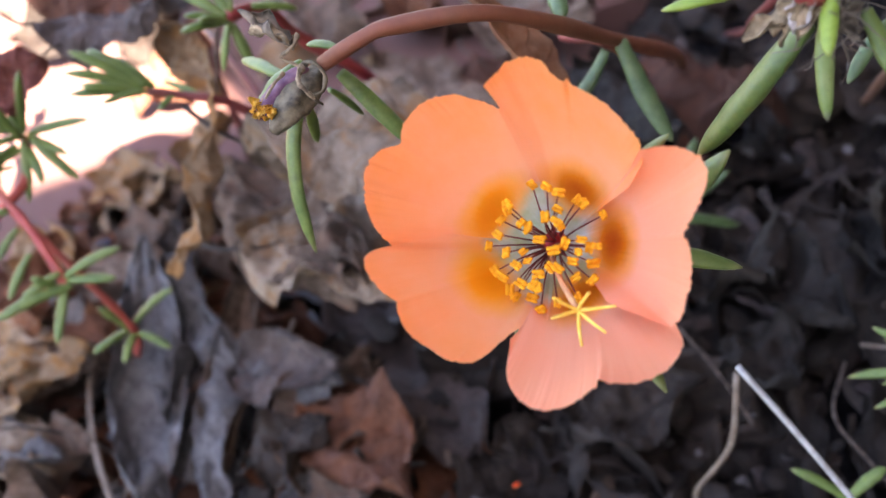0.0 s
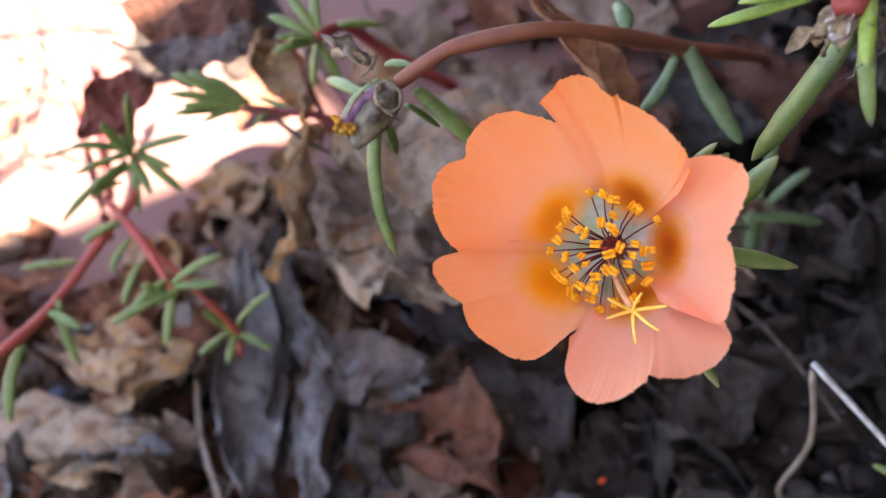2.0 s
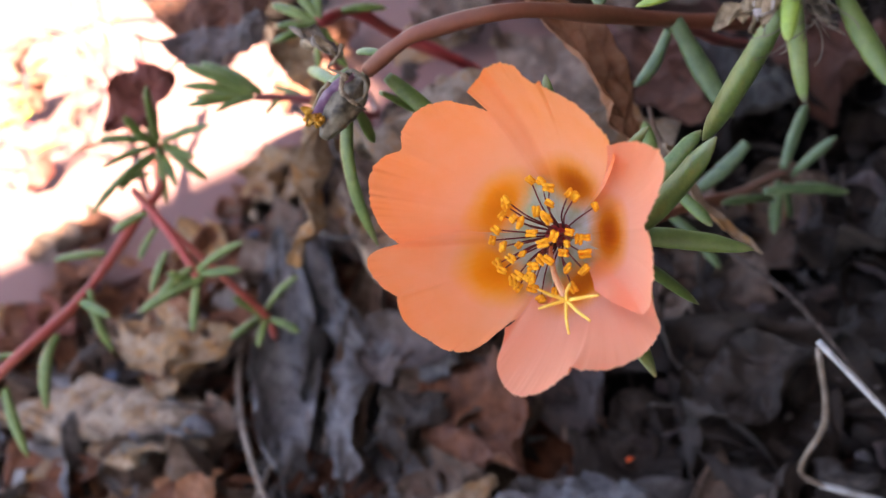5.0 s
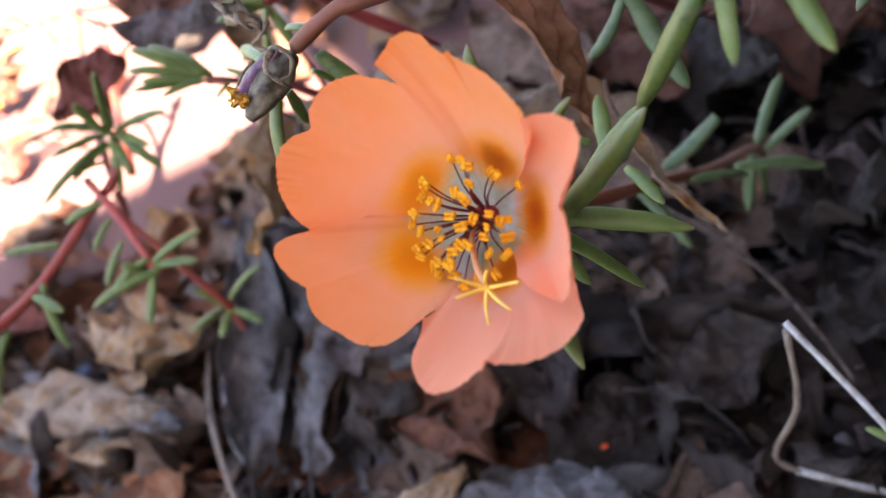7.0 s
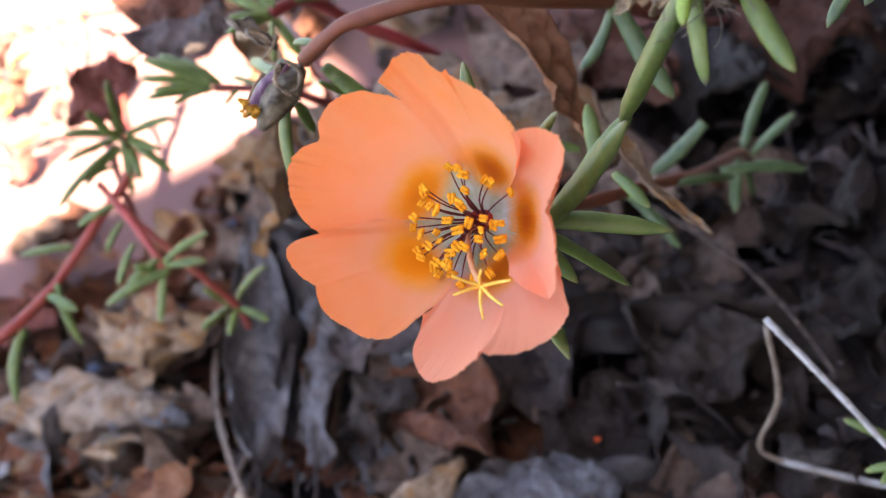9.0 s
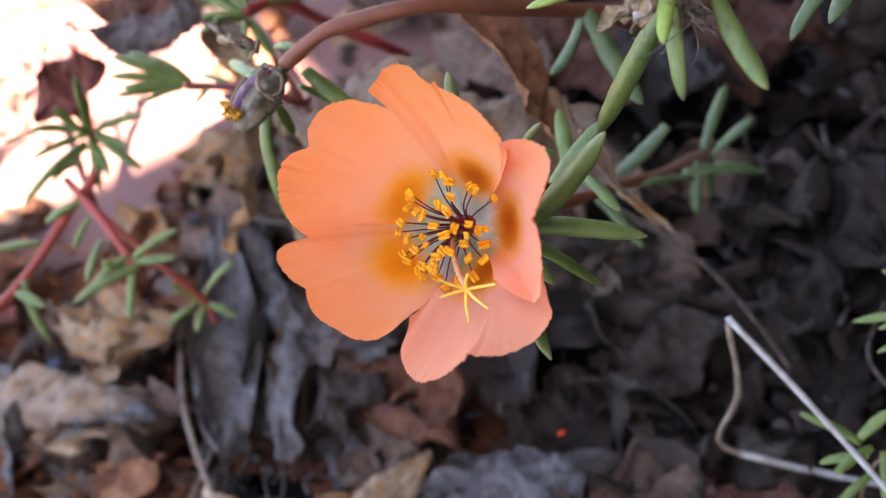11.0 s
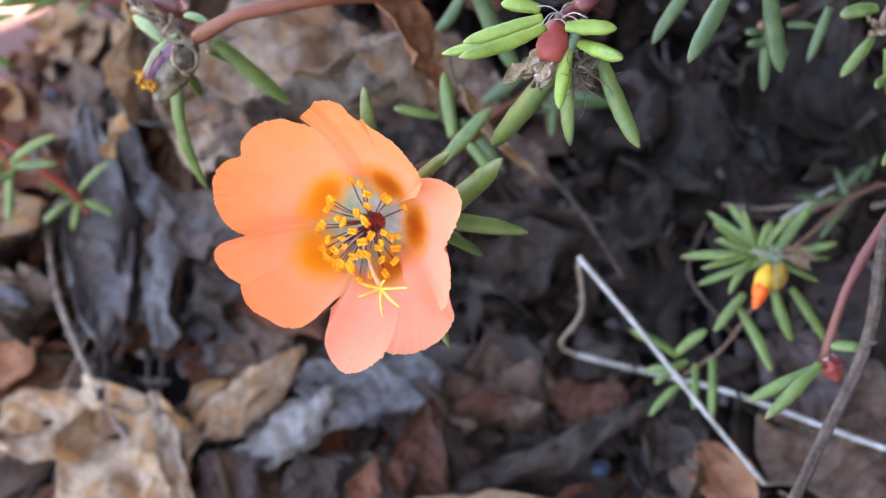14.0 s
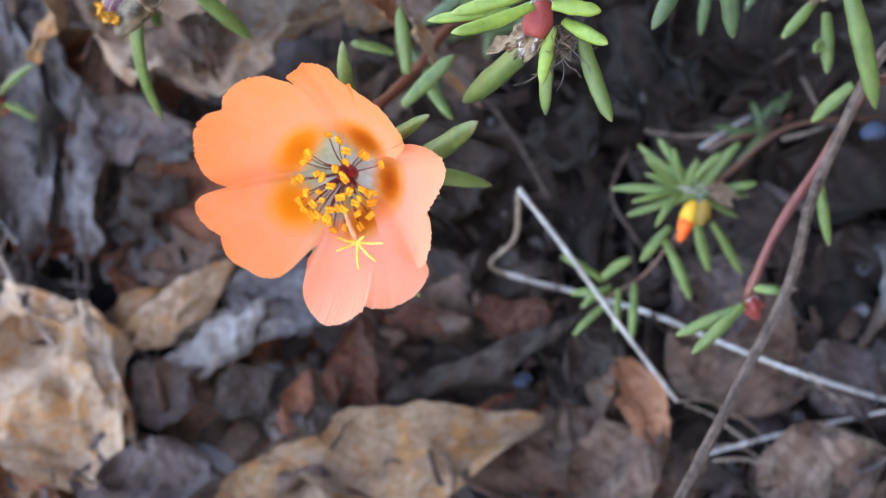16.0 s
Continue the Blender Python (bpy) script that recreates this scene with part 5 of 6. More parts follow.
straw("dry_straw", "bleached stiff straw leaning over the litter", [(10.25, 16.75, 7.1), (10.9, 15.3, 6.1), (11.6, 13.6, 4.9), (12.37, 11.85, 3.65)], 0.066, straw_pale)
straw("dry_straw", "thin bent tan straw tail", [(12.37, 11.85, 3.64), (13.2, 11.85, 2.5), (13.76, 11.65, 1.67), (14.66, 10.84, 0.5), (15.03, 10.01, -0.6)], 0.04, straw_tan)
straw("dry_straw", "kinked pale straw lying across the litter", [(10.22, 16.72, 6.9), (10.0, 16.6, 4.75), (9.37, 16.96, 2.74), (9.5, 16.83, 2.14), (10.4, 16.4, 1.5), (11.48, 15.79, 1.19)], 0.07, straw_tan)
straw("dry_straw", "long bleached straw lying on dead leaves", [(9.6, 16.8, 2.0), (11.48, 15.79, 1.25), (13.0, 14.68, 1.28), (15.11, 12.64, 1.5), (16.66, 11.34, 1.54), (18.3, 10.4, 1.0)], 0.075, straw_pale)
straw("dry_straw", "pale straw lying flat among the leaves", [(13.18, 10.85, 0.4), (15.34, 10.68, 0.8), (18.6, 10.3, 1.2)], 0.06, straw_pale)
straw("dry_straw", "wispy dry grass stalk on the litter", [(13.1, 11.0, 0.3), (13.9, 10.9, 0.2), (14.52, 10.3, 0.0), (14.8, 9.3, -0.6)], 0.04, straw_tan)
straw("dry_straw", "wispy dry grass stalk on the litter", [(16.0, 11.9, 1.7), (16.5, 11.0, 1.6), (16.9, 10.9, 1.4), (16.6, 11.2, 1.2)], 0.03, straw_tan)
straw("dry_stalk", "curved pinkish brown dry stalk on the litter", [(-5.02, 27.49, 1.5), (-4.71, 24.9, 1.9), (-4.23, 22.68, 1.9), (-3.6, 20.5, 1.6), (-2.3, 17.5, 1.8), (-1.9, 16.2, 0.4)], 0.085, straw_tan, 0.2)
straw("dry_stalk", "thin brown dry stalk on the litter", [(-3.4, 25.5, 0.9), (-4.2, 23.4, 0.9), (-5.6, 21.2, 0.8)], 0.06, straw_tan, 0.2)
straw("dry_stalk", "thin grey dry stalk in the litter", [(1.2, 27.0, 1.2), (0.4, 25.0, 1.3), (0.2, 23.2, 1.0), (0.9, 21.8, 0.5)], 0.07, straw_tan, 0.2)
straw("dry_stalk", "thin dark stalk trailing over the litter", [(9.2, 25.5, 1.8), (10.6, 22.6, 1.9), (11.2, 20.6, 1.7), (11.6, 18.8, 1.0)], 0.06, bark_grey, 0.2)
straw("dry_stalk", "thin dark stalk trailing over the litter", [(14.2, 19.5, 1.3), (13.2, 18.2, 1.5), (13.4, 17.0, 1.2), (13.9, 15.8, 0.5)], 0.05, bark_grey, 0.2)
straw("twig", "rough grey-brown weathered twig", [(17.6, 16.2, 13.6), (16.48, 14.94, 12.72), (15.84, 14.5, 12.21), (14.6, 13.22, 10.94), (13.95, 12.12, 9.63), (12.67, 10.94, 9.3), (10.6, 9.1, 9.4), (9.44, 8.12, 9.9), (7.5, 5.5, -1.0)], 0.1, bark_grey, 0.25, "twig", 7)

straw("twig", "thin dark twig lying over the sunlit paving", [(-24, 58.5, 4.0), (-19, 56.0, 5.2), (-14.5, 54.6, 4.6), (-11.5, 54.0, 2.5), (-9.8, 53.4, 0.2)], 0.22, bark_grey, 0.4, "twig")
straw("twig", "thin dark twig lying over the sunlit paving", [(-22, 50.5, 2.6), (-18, 49.0, 3.6), (-14.5, 49.5, 2.0), (-12, 48.2, 0.2)], 0.14, bark_grey, 0.4, "twig")
straw("twig", "thin dark twig lying over the sunlit paving", [(-14.5, 57.5, 6.0), (-13.5, 52.5, 4.2), (-13.6, 48.5, 2.2), (-14.6, 45.5, 0.2)], 0.12, bark_grey, 0.4, "twig")
straw("twig", "thin dark twig lying over the sunlit paving", [(-20, 46.5, 2.0), (-16.5, 44.0, 2.8), (-13.2, 44.2, 2.0), (-10.5, 42.6, 0.2)], 0.1, bark_grey, 0.4, "twig")
straw('dry_straw', 'thin grey-tan straw lying in the litter', [(14.89, 20.0, 1.0), (15.88, 19.45, 1.0), (16.78, 19.2, 1.0)], 0.05, straw_tan)
straw('dry_straw', 'thin grey-tan straw lying in the litter', [(16.16, 18.94, 1.0), (17.17, 19.23, 1.0), (18.01, 19.41, 1.0)], 0.06, straw_pale)
straw('dry_straw', 'thin grey-tan straw lying in the litter', [(16.3, 18.78, 1.0), (17.23, 18.98, 1.0), (17.85, 19.23, 1.0)], 0.05, straw_tan)
straw('dry_straw', 'thin grey-tan straw lying in the litter', [(18.41, 18.43, 1.0), (19.01, 18.36, 1.0), (19.68, 18.35, 1.0)], 0.06, straw_tan)
straw('dry_straw', 'thin grey-tan straw lying in the litter', [(19.68, 20.86, 1.0), (19.74, 20.02, 1.0), (19.76, 19.02, 1.0)], 0.05, straw_tan)
straw('dry_straw', 'wiry dry grass stalk on the litter', [(13.01, 12.18, 0.9), (13.58, 11.68, 0.9), (14.14, 10.81, 0.9), (14.49, 10.72, 0.9)], 0.04, straw_tan)
straw('dry_straw', 'wiry dry grass stalk on the litter', [(13.14, 10.6, 0.9), (14.08, 10.3, 0.9), (14.35, 9.69, 0.9), (14.26, 9.13, 0.9)], 0.04, straw_tan)

# ---- dead leaves that stand out ----
lay_leaf((-3.6, 20.2, 1.6), (-1.8, 14.2, 1.5), 4.5, 'mottled', 0.15, 0.50)
lay_leaf((-1.5, 19.5, 2.7), (-0.7, 15.0, 2.5), 0.9, 'buff', 0.1, 1.2, 0, crumple=0.2, label='narrow folded tan dry leaf edge on the litter')
lay_leaf((-2.1, 19.0, 0.8), (2.6, 19.9, 1.2), 1.6, 'brown', -0.40, 1.10)
lay_leaf((0.1, 18.4, 0.9), (3.3, 17.5, 0.8), 1.8, 'pale', 0.30, 0.60)
lay_leaf((0.49, 13.41, 0.6), (9.38, 12.92, 1.5), 3.0, 'tan', -0.25, 0.9, crumple=0.22)
lay_leaf((5.6, 14.6, 1.5), (11.3, 15.0, 1.5), 1.3, 'dark', 0.25, -1.4)
lay_leaf((8.5, 16.3, 1.0), (10.7, 15.5, 1.2), 1.4, 'umber', 0.50, -0.9)
lay_leaf((6.0, 17.2, 1.0), (8.5, 16.0, 1.0), 1.1, 'umber', 0.30, -1.1)
lay_leaf((11.67, 13.69, 1.4), (12.05, 11.16, 1.8), 1.5, 'cinnamon', -0.30, 0.90)
lay_leaf((10.1, 13.3, 0.5), (12.0, 10.0, 0.5), 2.8, 'brown', 0.20, 0.50)
lay_leaf((-3.1, 15.3, 1.3), (0.8, 14.1, 1.8), 2.2, 'plum', 0.20, 0.30)
lay_leaf((4.4, 16.7, 0.4), (5.7, 13.8, 0.4), 2.7, 'plum', 0.20, 0.70)
lay_leaf((2.1, 15.3, 0.6), (4.0, 14.3, 0.5), 1.2, 'pale', 0.30, 0.70)
lay_leaf((14.0, 9.9, 0.2), (17.4, 8.9, 0.2), 2.4, 'brown', 0.20, 0.60)
lay_leaf((14.8, 15.8, 0.5), (16.2, 12.4, 0.5), 2.3, 'brown', 0.20, 0.60)
lay_leaf((17.1, 23.4, 0.6), (19.5, 19.3, 0.6), 2.9, 'black', 0.20, 0.40)
lay_leaf((-1.9, 31.7, 1.2), (-2.5, 24.0, 0.6), 2.4, 'grey', 0.50, 1.20)
lay_leaf((-14.4, 28.8, 0.5), (-6.5, 24.6, 0.8), 2.4, 'pale', 0.30, 0.80)
lay_leaf((1.4, 24.2, 1.7), (3.3, 19.7, 1.5), 2.8, 'rust', 0.20, 0.30)
lay_leaf((-13.1, 25.8, 0.5), (-10.3, 25.8, 0.6), 1.5, 'rust', 0.40, 0.80)
lay_leaf((-8.4, 23.9, 0.5), (-6.0, 23.5, 0.6), 1.7, 'rust', 0.40, 0.80)
lay_leaf((-10.3, 30.7, 0.8), (-5.7, 28.9, 1.0), 2.5, 'tan', 0.40, 0.90)
lay_leaf((-1.3, 31.7, 0.6), (-0.8, 36.2, 1.5), 1.2, 'tan', 0.30, 1.20)
lay_leaf((-9.0, 22.7, 0.8), (-4.6, 22.8, 0.8), 1.9, 'rust', -0.40, 0.90)
lay_leaf((1.6, 19.3, 0.4), (5.9, 18.3, 0.4), 2.3, 'grey', 0.20, 0.40)
# two leaves coloured near black in place of the shade over them
lay_leaf((-9.0, 49.8, 0.6), (-1.4, 46.3, 1.5), 4.6, 'black', 0.30, 0.80)
lay_leaf((-3.9, 45.1, 0.6), (-0.4, 48.7, 1.5), 3.4, 'black', 0.30, 0.80)
lay_leaf((-3.7, 41.1, 0.6), (-0.0, 41.9, 1.0), 2.8, 'rust', 0.30, 0.80)
lay_leaf((-16.1, 34.0, 0.6), (-12.0, 34.1, 1.0), 2.6, 'rust', 0.30, 0.60)
lay_leaf((12.8, 24.8, 0.5), (13.5, 21.6, 0.5), 1.7, 'black', 0.30, 0.60)
lay_leaf((8.4, 24.3, 0.6), (8.0, 21.2, 0.8), 1.0, 'brown', 0.30, 1.00)
lay_leaf((-4.3, 27.3, 0.6), (-2.8, 22.1, 0.8), 1.9, 'grey', 0.30, 1.10)
lay_leaf((-0.6, 20.5, 0.6), (1.3, 21.8, 0.6), 1.7, 'grey', 0.30, 0.80)
lay_leaf((13.5, 25.9, 0.5), (13.9, 20.9, 0.5), 2.3, 'plum', 0.20, 0.50)
lay_leaf((-4.9, 36.1, 0.4), (-3.9, 37.2, 1.5), 1.9, 'tan', 0.30, 0.90)
lay_leaf((7.8, 21.1, 13.9), (9.1, 20.0, 9.2), 1.15, 'cinnamon', -0.2, 1.3, 0, 0, 0.12, 'long curled orange-brown dry leaf caught among the stems')
lay_leaf((8.95, 20.1, 9.9), (9.75, 19.2, 7.0), 0.5, 'tan', 0.4, 1.8, 0, 0, 0.1, 'thin twisted tan tip of a dry leaf among the stems')
lay_leaf((2.6, 25.6, 9.1), (9.8, 22.6, 8.4), 4.4, 'buff', -0.25, -0.9, -28, 0.05, 0.2, crumple=0.34, label= 'large crumpled tan dry leaf propped on stems')
lay_leaf((1.0, 29.5, 5.0), (4.2, 22.6, 5.6), 3.6, 'brown', 0.3, -0.9, 10, 0.05, 0.2, 'large crumpled brown dry leaf', crumple=0.3)
lay_leaf((-1.3, 28.5, 10.9), (-3.5, 27.9, 10.4), 1.6, 'maroon', 0.3, 0.6, -45, 0.03, 0.12, 'dark red-brown withered leaf caught on a shoot', 0.1)
lay_leaf((-17.0, 43.5, 0.4), (-14.2, 44.1, 1.6), 2.0, 'maroon', 0.5, 1.2, 0, 0.06, 0.19, 'dry brown leaf scrap on the sunlit paving')
lay_leaf((-19.0, 50.0, 0.4), (-15.6, 50.6, 1.6), 2.4, 'rust', 0.5, 1.2, 0, 0.06, 0.19, 'dry brown leaf scrap on the sunlit paving')
lay_leaf((-11.5, 46.5, 0.4), (-9.4, 47.1, 1.6), 1.5, 'maroon', 0.5, 1.2, 0, 0.06, 0.19, 'dry brown leaf scrap on the sunlit paving')
lay_leaf((-15.5, 47.8, 0.4), (-13.5, 48.4, 1.6), 1.4, 'brown', 0.5, 1.2, 0, 0.06, 0.19, 'dry brown leaf scrap on the sunlit paving')
lay_leaf((-21.0, 55.0, 0.4), (-17.6, 55.6, 1.6), 2.4, 'brown', 0.5, 1.2, 0, 0.06, 0.19, 'dry brown leaf scrap on the sunlit paving')
lay_leaf((-3.5, 23.5, 0.4), (-1.1, 30.7, 2.6), 2.6, 'grey', 0.25, 1.6, 0)
lay_leaf((-1.8, 23.2, 0.4), (0.6, 28.7, 2.6), 2.4, 'brown', -0.25, 1.7, 15)
lay_leaf((-2.5, 23.0, 0.8), (-2.3, 29.7, 1.8), 1.6, 'grey', 0.2, 1.8, -20)
lay_leaf((0.1, 21.8, 0.5), (3.5, 24.5, 1.4), 3.4, 'brown', 0.3, 1.1, 0)
lay_leaf((-0.6, 25.3, 1.9), (2.7, 23.7, 2.3), 2.4, 'plum', 0.3, 1.1, 20)
lay_leaf((-4.6, 35.4, 0.6), (-2.3, 36.3, 1.6), 2.6, 'tan', 0.4, 1.3, 0)
lay_leaf((-3.3, 33.8, 0.6), (-0.6, 34.2, 1.8), 2.6, 'brown', 0.4, 1.4, 20)
lay_leaf((-1.7, 35.1, 0.6), (0.4, 36.0, 2.6), 2.0, 'tan', -0.3, 1.5, 0)
lay_leaf((-6.5, 35.7, 0.6), (-4.1, 35.1, 1.2), 1.6, 'rust', 0.4, 1.1, 0)
lay_leaf((3.3, 43.7, 0.6), (6.3, 37.2, 1.6), 3.2, 'brown', 0.4, 1.0, 0)
lay_leaf((7.8, 42.8, 0.6), (8.6, 37.2, 1.6), 3.0, 'rust', 0.4, 1.2, 0)
lay_leaf((0.3, 44.4, 0.6), (-1.5, 41.5, 1.6), 2.4, 'rust', 0.4, 1.2, 0)
lay_leaf((-1.9, 14.5, 2.4), (1.3, 13.6, 2.6), 2.3, 'plum', 0.2, 0.5, 0)
lay_leaf((2.7, 14.5, 1.7), (4.1, 15.9, 2.1), 0.9, 'rust', 0.3, 0.9, 0)
lay_leaf((4.3, 14.2, 1.5), (5.7, 17.0, 1.7), 1.7, 'umber', 0.3, 0.9, 0)
lay_leaf((-1.5, 16.5, 1.5), (-0.1, 17.4, 1.7), 1.0, 'umber', 0.3, 1.0, 0)
lay_leaf((-1.4, 18.9, 1.0), (2.3, 19.6, 1.4), 1.9, 'tan', -0.3, 1.4, 0)
lay_leaf((-9.9, 26.3, 0.8), (-6.5, 25.5, 1.2), 2.2, 'pale', 0.3, 0.8, 0)
lay_leaf((-8.6, 23.0, 0.8), (-5.0, 22.9, 1.4), 1.9, 'cinnamon', 0.3, 0.9, 0)
lay_leaf((-7.3, 20.8, 0.8), (-2.0, 19.8, 1.2), 2.6, 'mottled', 0.2, 0.7, 0)
lay_leaf((9.41, 10.82, 0.8), (12.25, 11.51, 1.2), 2.6, 'brown', 0.2, 0.8, 0)
lay_leaf((13.93, 9.54, 0.8), (17.2, 9.47, 1.2), 2.6, 'brown', 0.2, 0.7, 0)
lay_leaf((13.79, 14.51, 0.7), (16.37, 14.93, 0.9), 2.6, 'plum', 0.2, 0.6, 0)
# near-black leaves: shade among the eastern sprigs is put into the colour
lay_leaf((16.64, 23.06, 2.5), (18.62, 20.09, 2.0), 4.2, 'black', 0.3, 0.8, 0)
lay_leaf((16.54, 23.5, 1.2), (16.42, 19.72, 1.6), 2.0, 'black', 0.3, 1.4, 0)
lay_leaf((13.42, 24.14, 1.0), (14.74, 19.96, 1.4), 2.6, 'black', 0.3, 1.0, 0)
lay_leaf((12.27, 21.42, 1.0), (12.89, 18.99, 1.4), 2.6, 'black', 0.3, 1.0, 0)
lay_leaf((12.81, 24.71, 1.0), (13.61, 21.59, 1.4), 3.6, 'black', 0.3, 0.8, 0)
lay_leaf((-9.51, 29.77, 1.0), (-5.75, 27.91, 1.6), 2.6, 'tan', 0.3, 1.0, 0)
lay_leaf((-9.39, 27.06, 1.0), (-5.22, 23.91, 1.6), 2.0, 'grey', 0.3, 1.0, 0)
lay_leaf((-9.6, 30.81, 0.8), (-6.3, 29.86, 1.4), 2.4, 'cinnamon', 0.3, 1.0, 0)
lay_leaf((-10.81, 27.13, 0.8), (-5.9, 24.33, 1.2), 2.8, 'tan', 0.3, 0.9, 0)
lay_leaf((-9.32, 27.83, 0.8), (-6.04, 27.37, 1.4), 2.0, 'rust', 0.3, 1.0, 0)
lay_leaf((-0.31, 20.74, 0.8), (2.6, 19.86, 1.4), 2.0, 'brown', 0.3, 1.0, 0)
lay_leaf((-0.48, 22.16, 1.6), (2.0, 22.42, 1.9), 2.0, 'dark', 0.3, 1.1, 0)
lay_leaf((1.98, 19.1, 0.9), (5.61, 16.94, 1.4), 2.0, 'grey', 0.25, 0.8, 0)
lay_leaf((-1.1, 16.27, 1.5), (1.22, 16.85, 1.8), 2.2, 'plum', 0.3, 1.0, 0)
lay_leaf((1.11, 15.83, 1.6), (3.07, 16.12, 1.6), 1.9, 'dark', 0.3, 1.0, 0)
lay_leaf((2.96, 14.91, 1.6), (4.95, 15.27, 1.8), 2.0, 'dark', 0.3, 1.0, 0)
lay_leaf((-5.14, 35.55, 1.0), (-1.19, 34.01, 1.6), 2.8, 'tan', 0.3, 1.0, 0)
lay_leaf((-4.63, 33.11, 1.0), (-1.44, 31.72, 1.6), 2.4, 'brown', 0.3, 1.0, 0)
lay_leaf((7.47, 20.36, 1.0), (11.02, 20.22, 1.2), 2.6, 'dark', 0.3, 0.8, 0)
lay_leaf((1.18, 25.91, 5.2), (8.01, 23.41, 5.6), 4.8, 'buff', 0.15, 0.5, 0, crumple=0.3)
lay_leaf((-8.09, 27.31, 1.6), (-4.13, 27.23, 2.2), 2.4, 'tan', 0.3, 1.0, 0)
lay_leaf((-5.51, 31.39, 1.2), (-2.08, 30.52, 1.8), 2.2, 'brown', 0.3, 1.0, 0)
lay_leaf((-8.05, 33.52, 1.2), (-5.09, 32.88, 1.8), 2.2, 'tan', 0.3, 1.0, 0)
lay_leaf((-7.67, 27.93, 1.2), (-4.24, 27.46, 1.6), 2.4, 'brown', 0.3, 1.0, 0)
lay_leaf((-7.42, 25.11, 1.0), (-4.36, 24.39, 1.4), 2.4, 'brown', 0.3, 1.0, 0)
lay_leaf((-14.17, 38.32, 0.8), (-10.71, 36.96, 1.2), 2.2, 'rust', 0.3, 1.0, 0)
lay_leaf((-15.72, 38.26, 0.8), (-11.47, 36.67, 1.2), 2.2, 'brown', 0.3, 1.0, 0)
lay_leaf((-14.13, 35.33, 0.8), (-10.29, 34.12, 1.4), 2.4, 'rust', 0.3, 1.0, 0)
lay_leaf((-15.03, 33.36, 0.8), (-11.72, 32.2, 1.4), 2.4, 'maroon', 0.3, 1.0, 0)
lay_leaf((13.3, 14.2, 0.2), (16.6, 11.6, 0.3), 3.6, 'brown', 0.2, 0.6, 0)
lay_leaf((16.09, 11.4, 0.9), (18.06, 11.59, 1.3), 2.4, 'plum', 0.3, 0.9, 0)
lay_leaf((11.87, 14.59, 0.9), (10.26, 13.25, 1.2), 1.8, 'dark', 0.3, 0.9, 0)

lay_leaf((-6.0, 25.5, 2.0), (-15.0, 29.2, 2.2), 2.4, 'buff', -0.15, -1.1, 0, crumple=0.22)
lay_leaf((-3.6, 22.2, 1.4), (-2.6, 30.0, 3.0), 2.6, 'grey', 0.3, 1.3, 28, crumple=0.1)
lay_leaf((-1.7, 21.6, 1.2), (-1.0, 29.2, 2.6), 2.2, 'grey', 0.25, -1.3, -24, crumple=0.1)
lay_leaf((-0.6, 26.4, 2.0), (2.4, 23.2, 1.8), 2.4, 'grey', 0.3, -1.0, 0, crumple=0.2)
lay_leaf((-9.5, 30.5, 1.8), (-6.0, 27.0, 2.2), 1.9, 'tan', 0.4, -1.2)
lay_leaf((-1.3, 18.4, 1.7), (2.6, 19.7, 2.1), 1.9, 'tan', -0.2, -1.3)
lay_leaf((-0.1, 17.3, 1.5), (3.3, 18.2, 1.6), 1.7, 'pale', 0.25, -1.15)
lay_leaf((2.6, 18.9, 1.2), (6.2, 17.8, 1.4), 2.4, 'grey', 0.2, -0.6)
lay_leaf((2.7, 26.2, 10.2), (0.4, 24.4, 6.2), 1.6, 'tan', 0.3, 1.2, 30, 0.03, 0.12, 'narrow tan dry leaf standing on edge among stems')
lay_leaf((-1.5, 29.9, 10.8), (1.9, 28.3, 10.8), 1.8, 'plum', 0.35, -1.0, 20, 0.03, 0.14, 'grey-brown dry leaf caught high among the shoots')
lay_leaf((-1.7, 31.4, 11.4), (2.6, 29.4, 11.4), 2.6, 'umber', 0.2, -0.8, 25, 0.03, 0.14, 'dark red-brown dry leaf caught high among the shoots')
lay_leaf((1.2, 30.2, 9.7), (2.0, 28.3, 8.2), 1.3, 'tan', 0.3, 0.8, 20, 0.03, 0.12, 'orange-brown dry leaf hanging behind a shoot')
lay_leaf((6.2, 37.5, 1.4), (9.4, 31.0, 2.0), 3.4, 'brown', 0.3, -0.8, 0, crumple=0.2)
lay_leaf((9.2, 35.5, 1.2), (11.4, 28.6, 2.0), 3.6, 'umber', 0.3, -0.9, 0, crumple=0.2)
lay_leaf((12.0, 33.0, 1.2), (13.6, 27.0, 2.0), 3.6, 'black', 0.3, -0.8, 0, crumple=0.2)
lay_leaf((10.3, 40.0, 1.2), (13.5, 34.0, 2.0), 3.8, 'brown', 0.3, -0.8, 0, crumple=0.2)
lay_leaf((14.6, 33.0, 1.2), (16.4, 27.0, 2.0), 3.8, 'umber', 0.3, -0.9, 0, crumple=0.2)
lay_leaf((8.4, 29.5, 1.2), (10.2, 25.0, 1.8), 2.8, 'brown', 0.3, -0.9, 0, crumple=0.2)

# ---- leaf litter ----
rnd = random.Random(2024)
PALETTE = ("grey", "brown", "brown", "tan", "brown", "grey", "dark", "grey", "plum", "brown", "black", "rust", "grey", "dark", "brown", "pale", "black", "dark", "tan", "rust", "black", "plum", "cinnamon")
protos = []
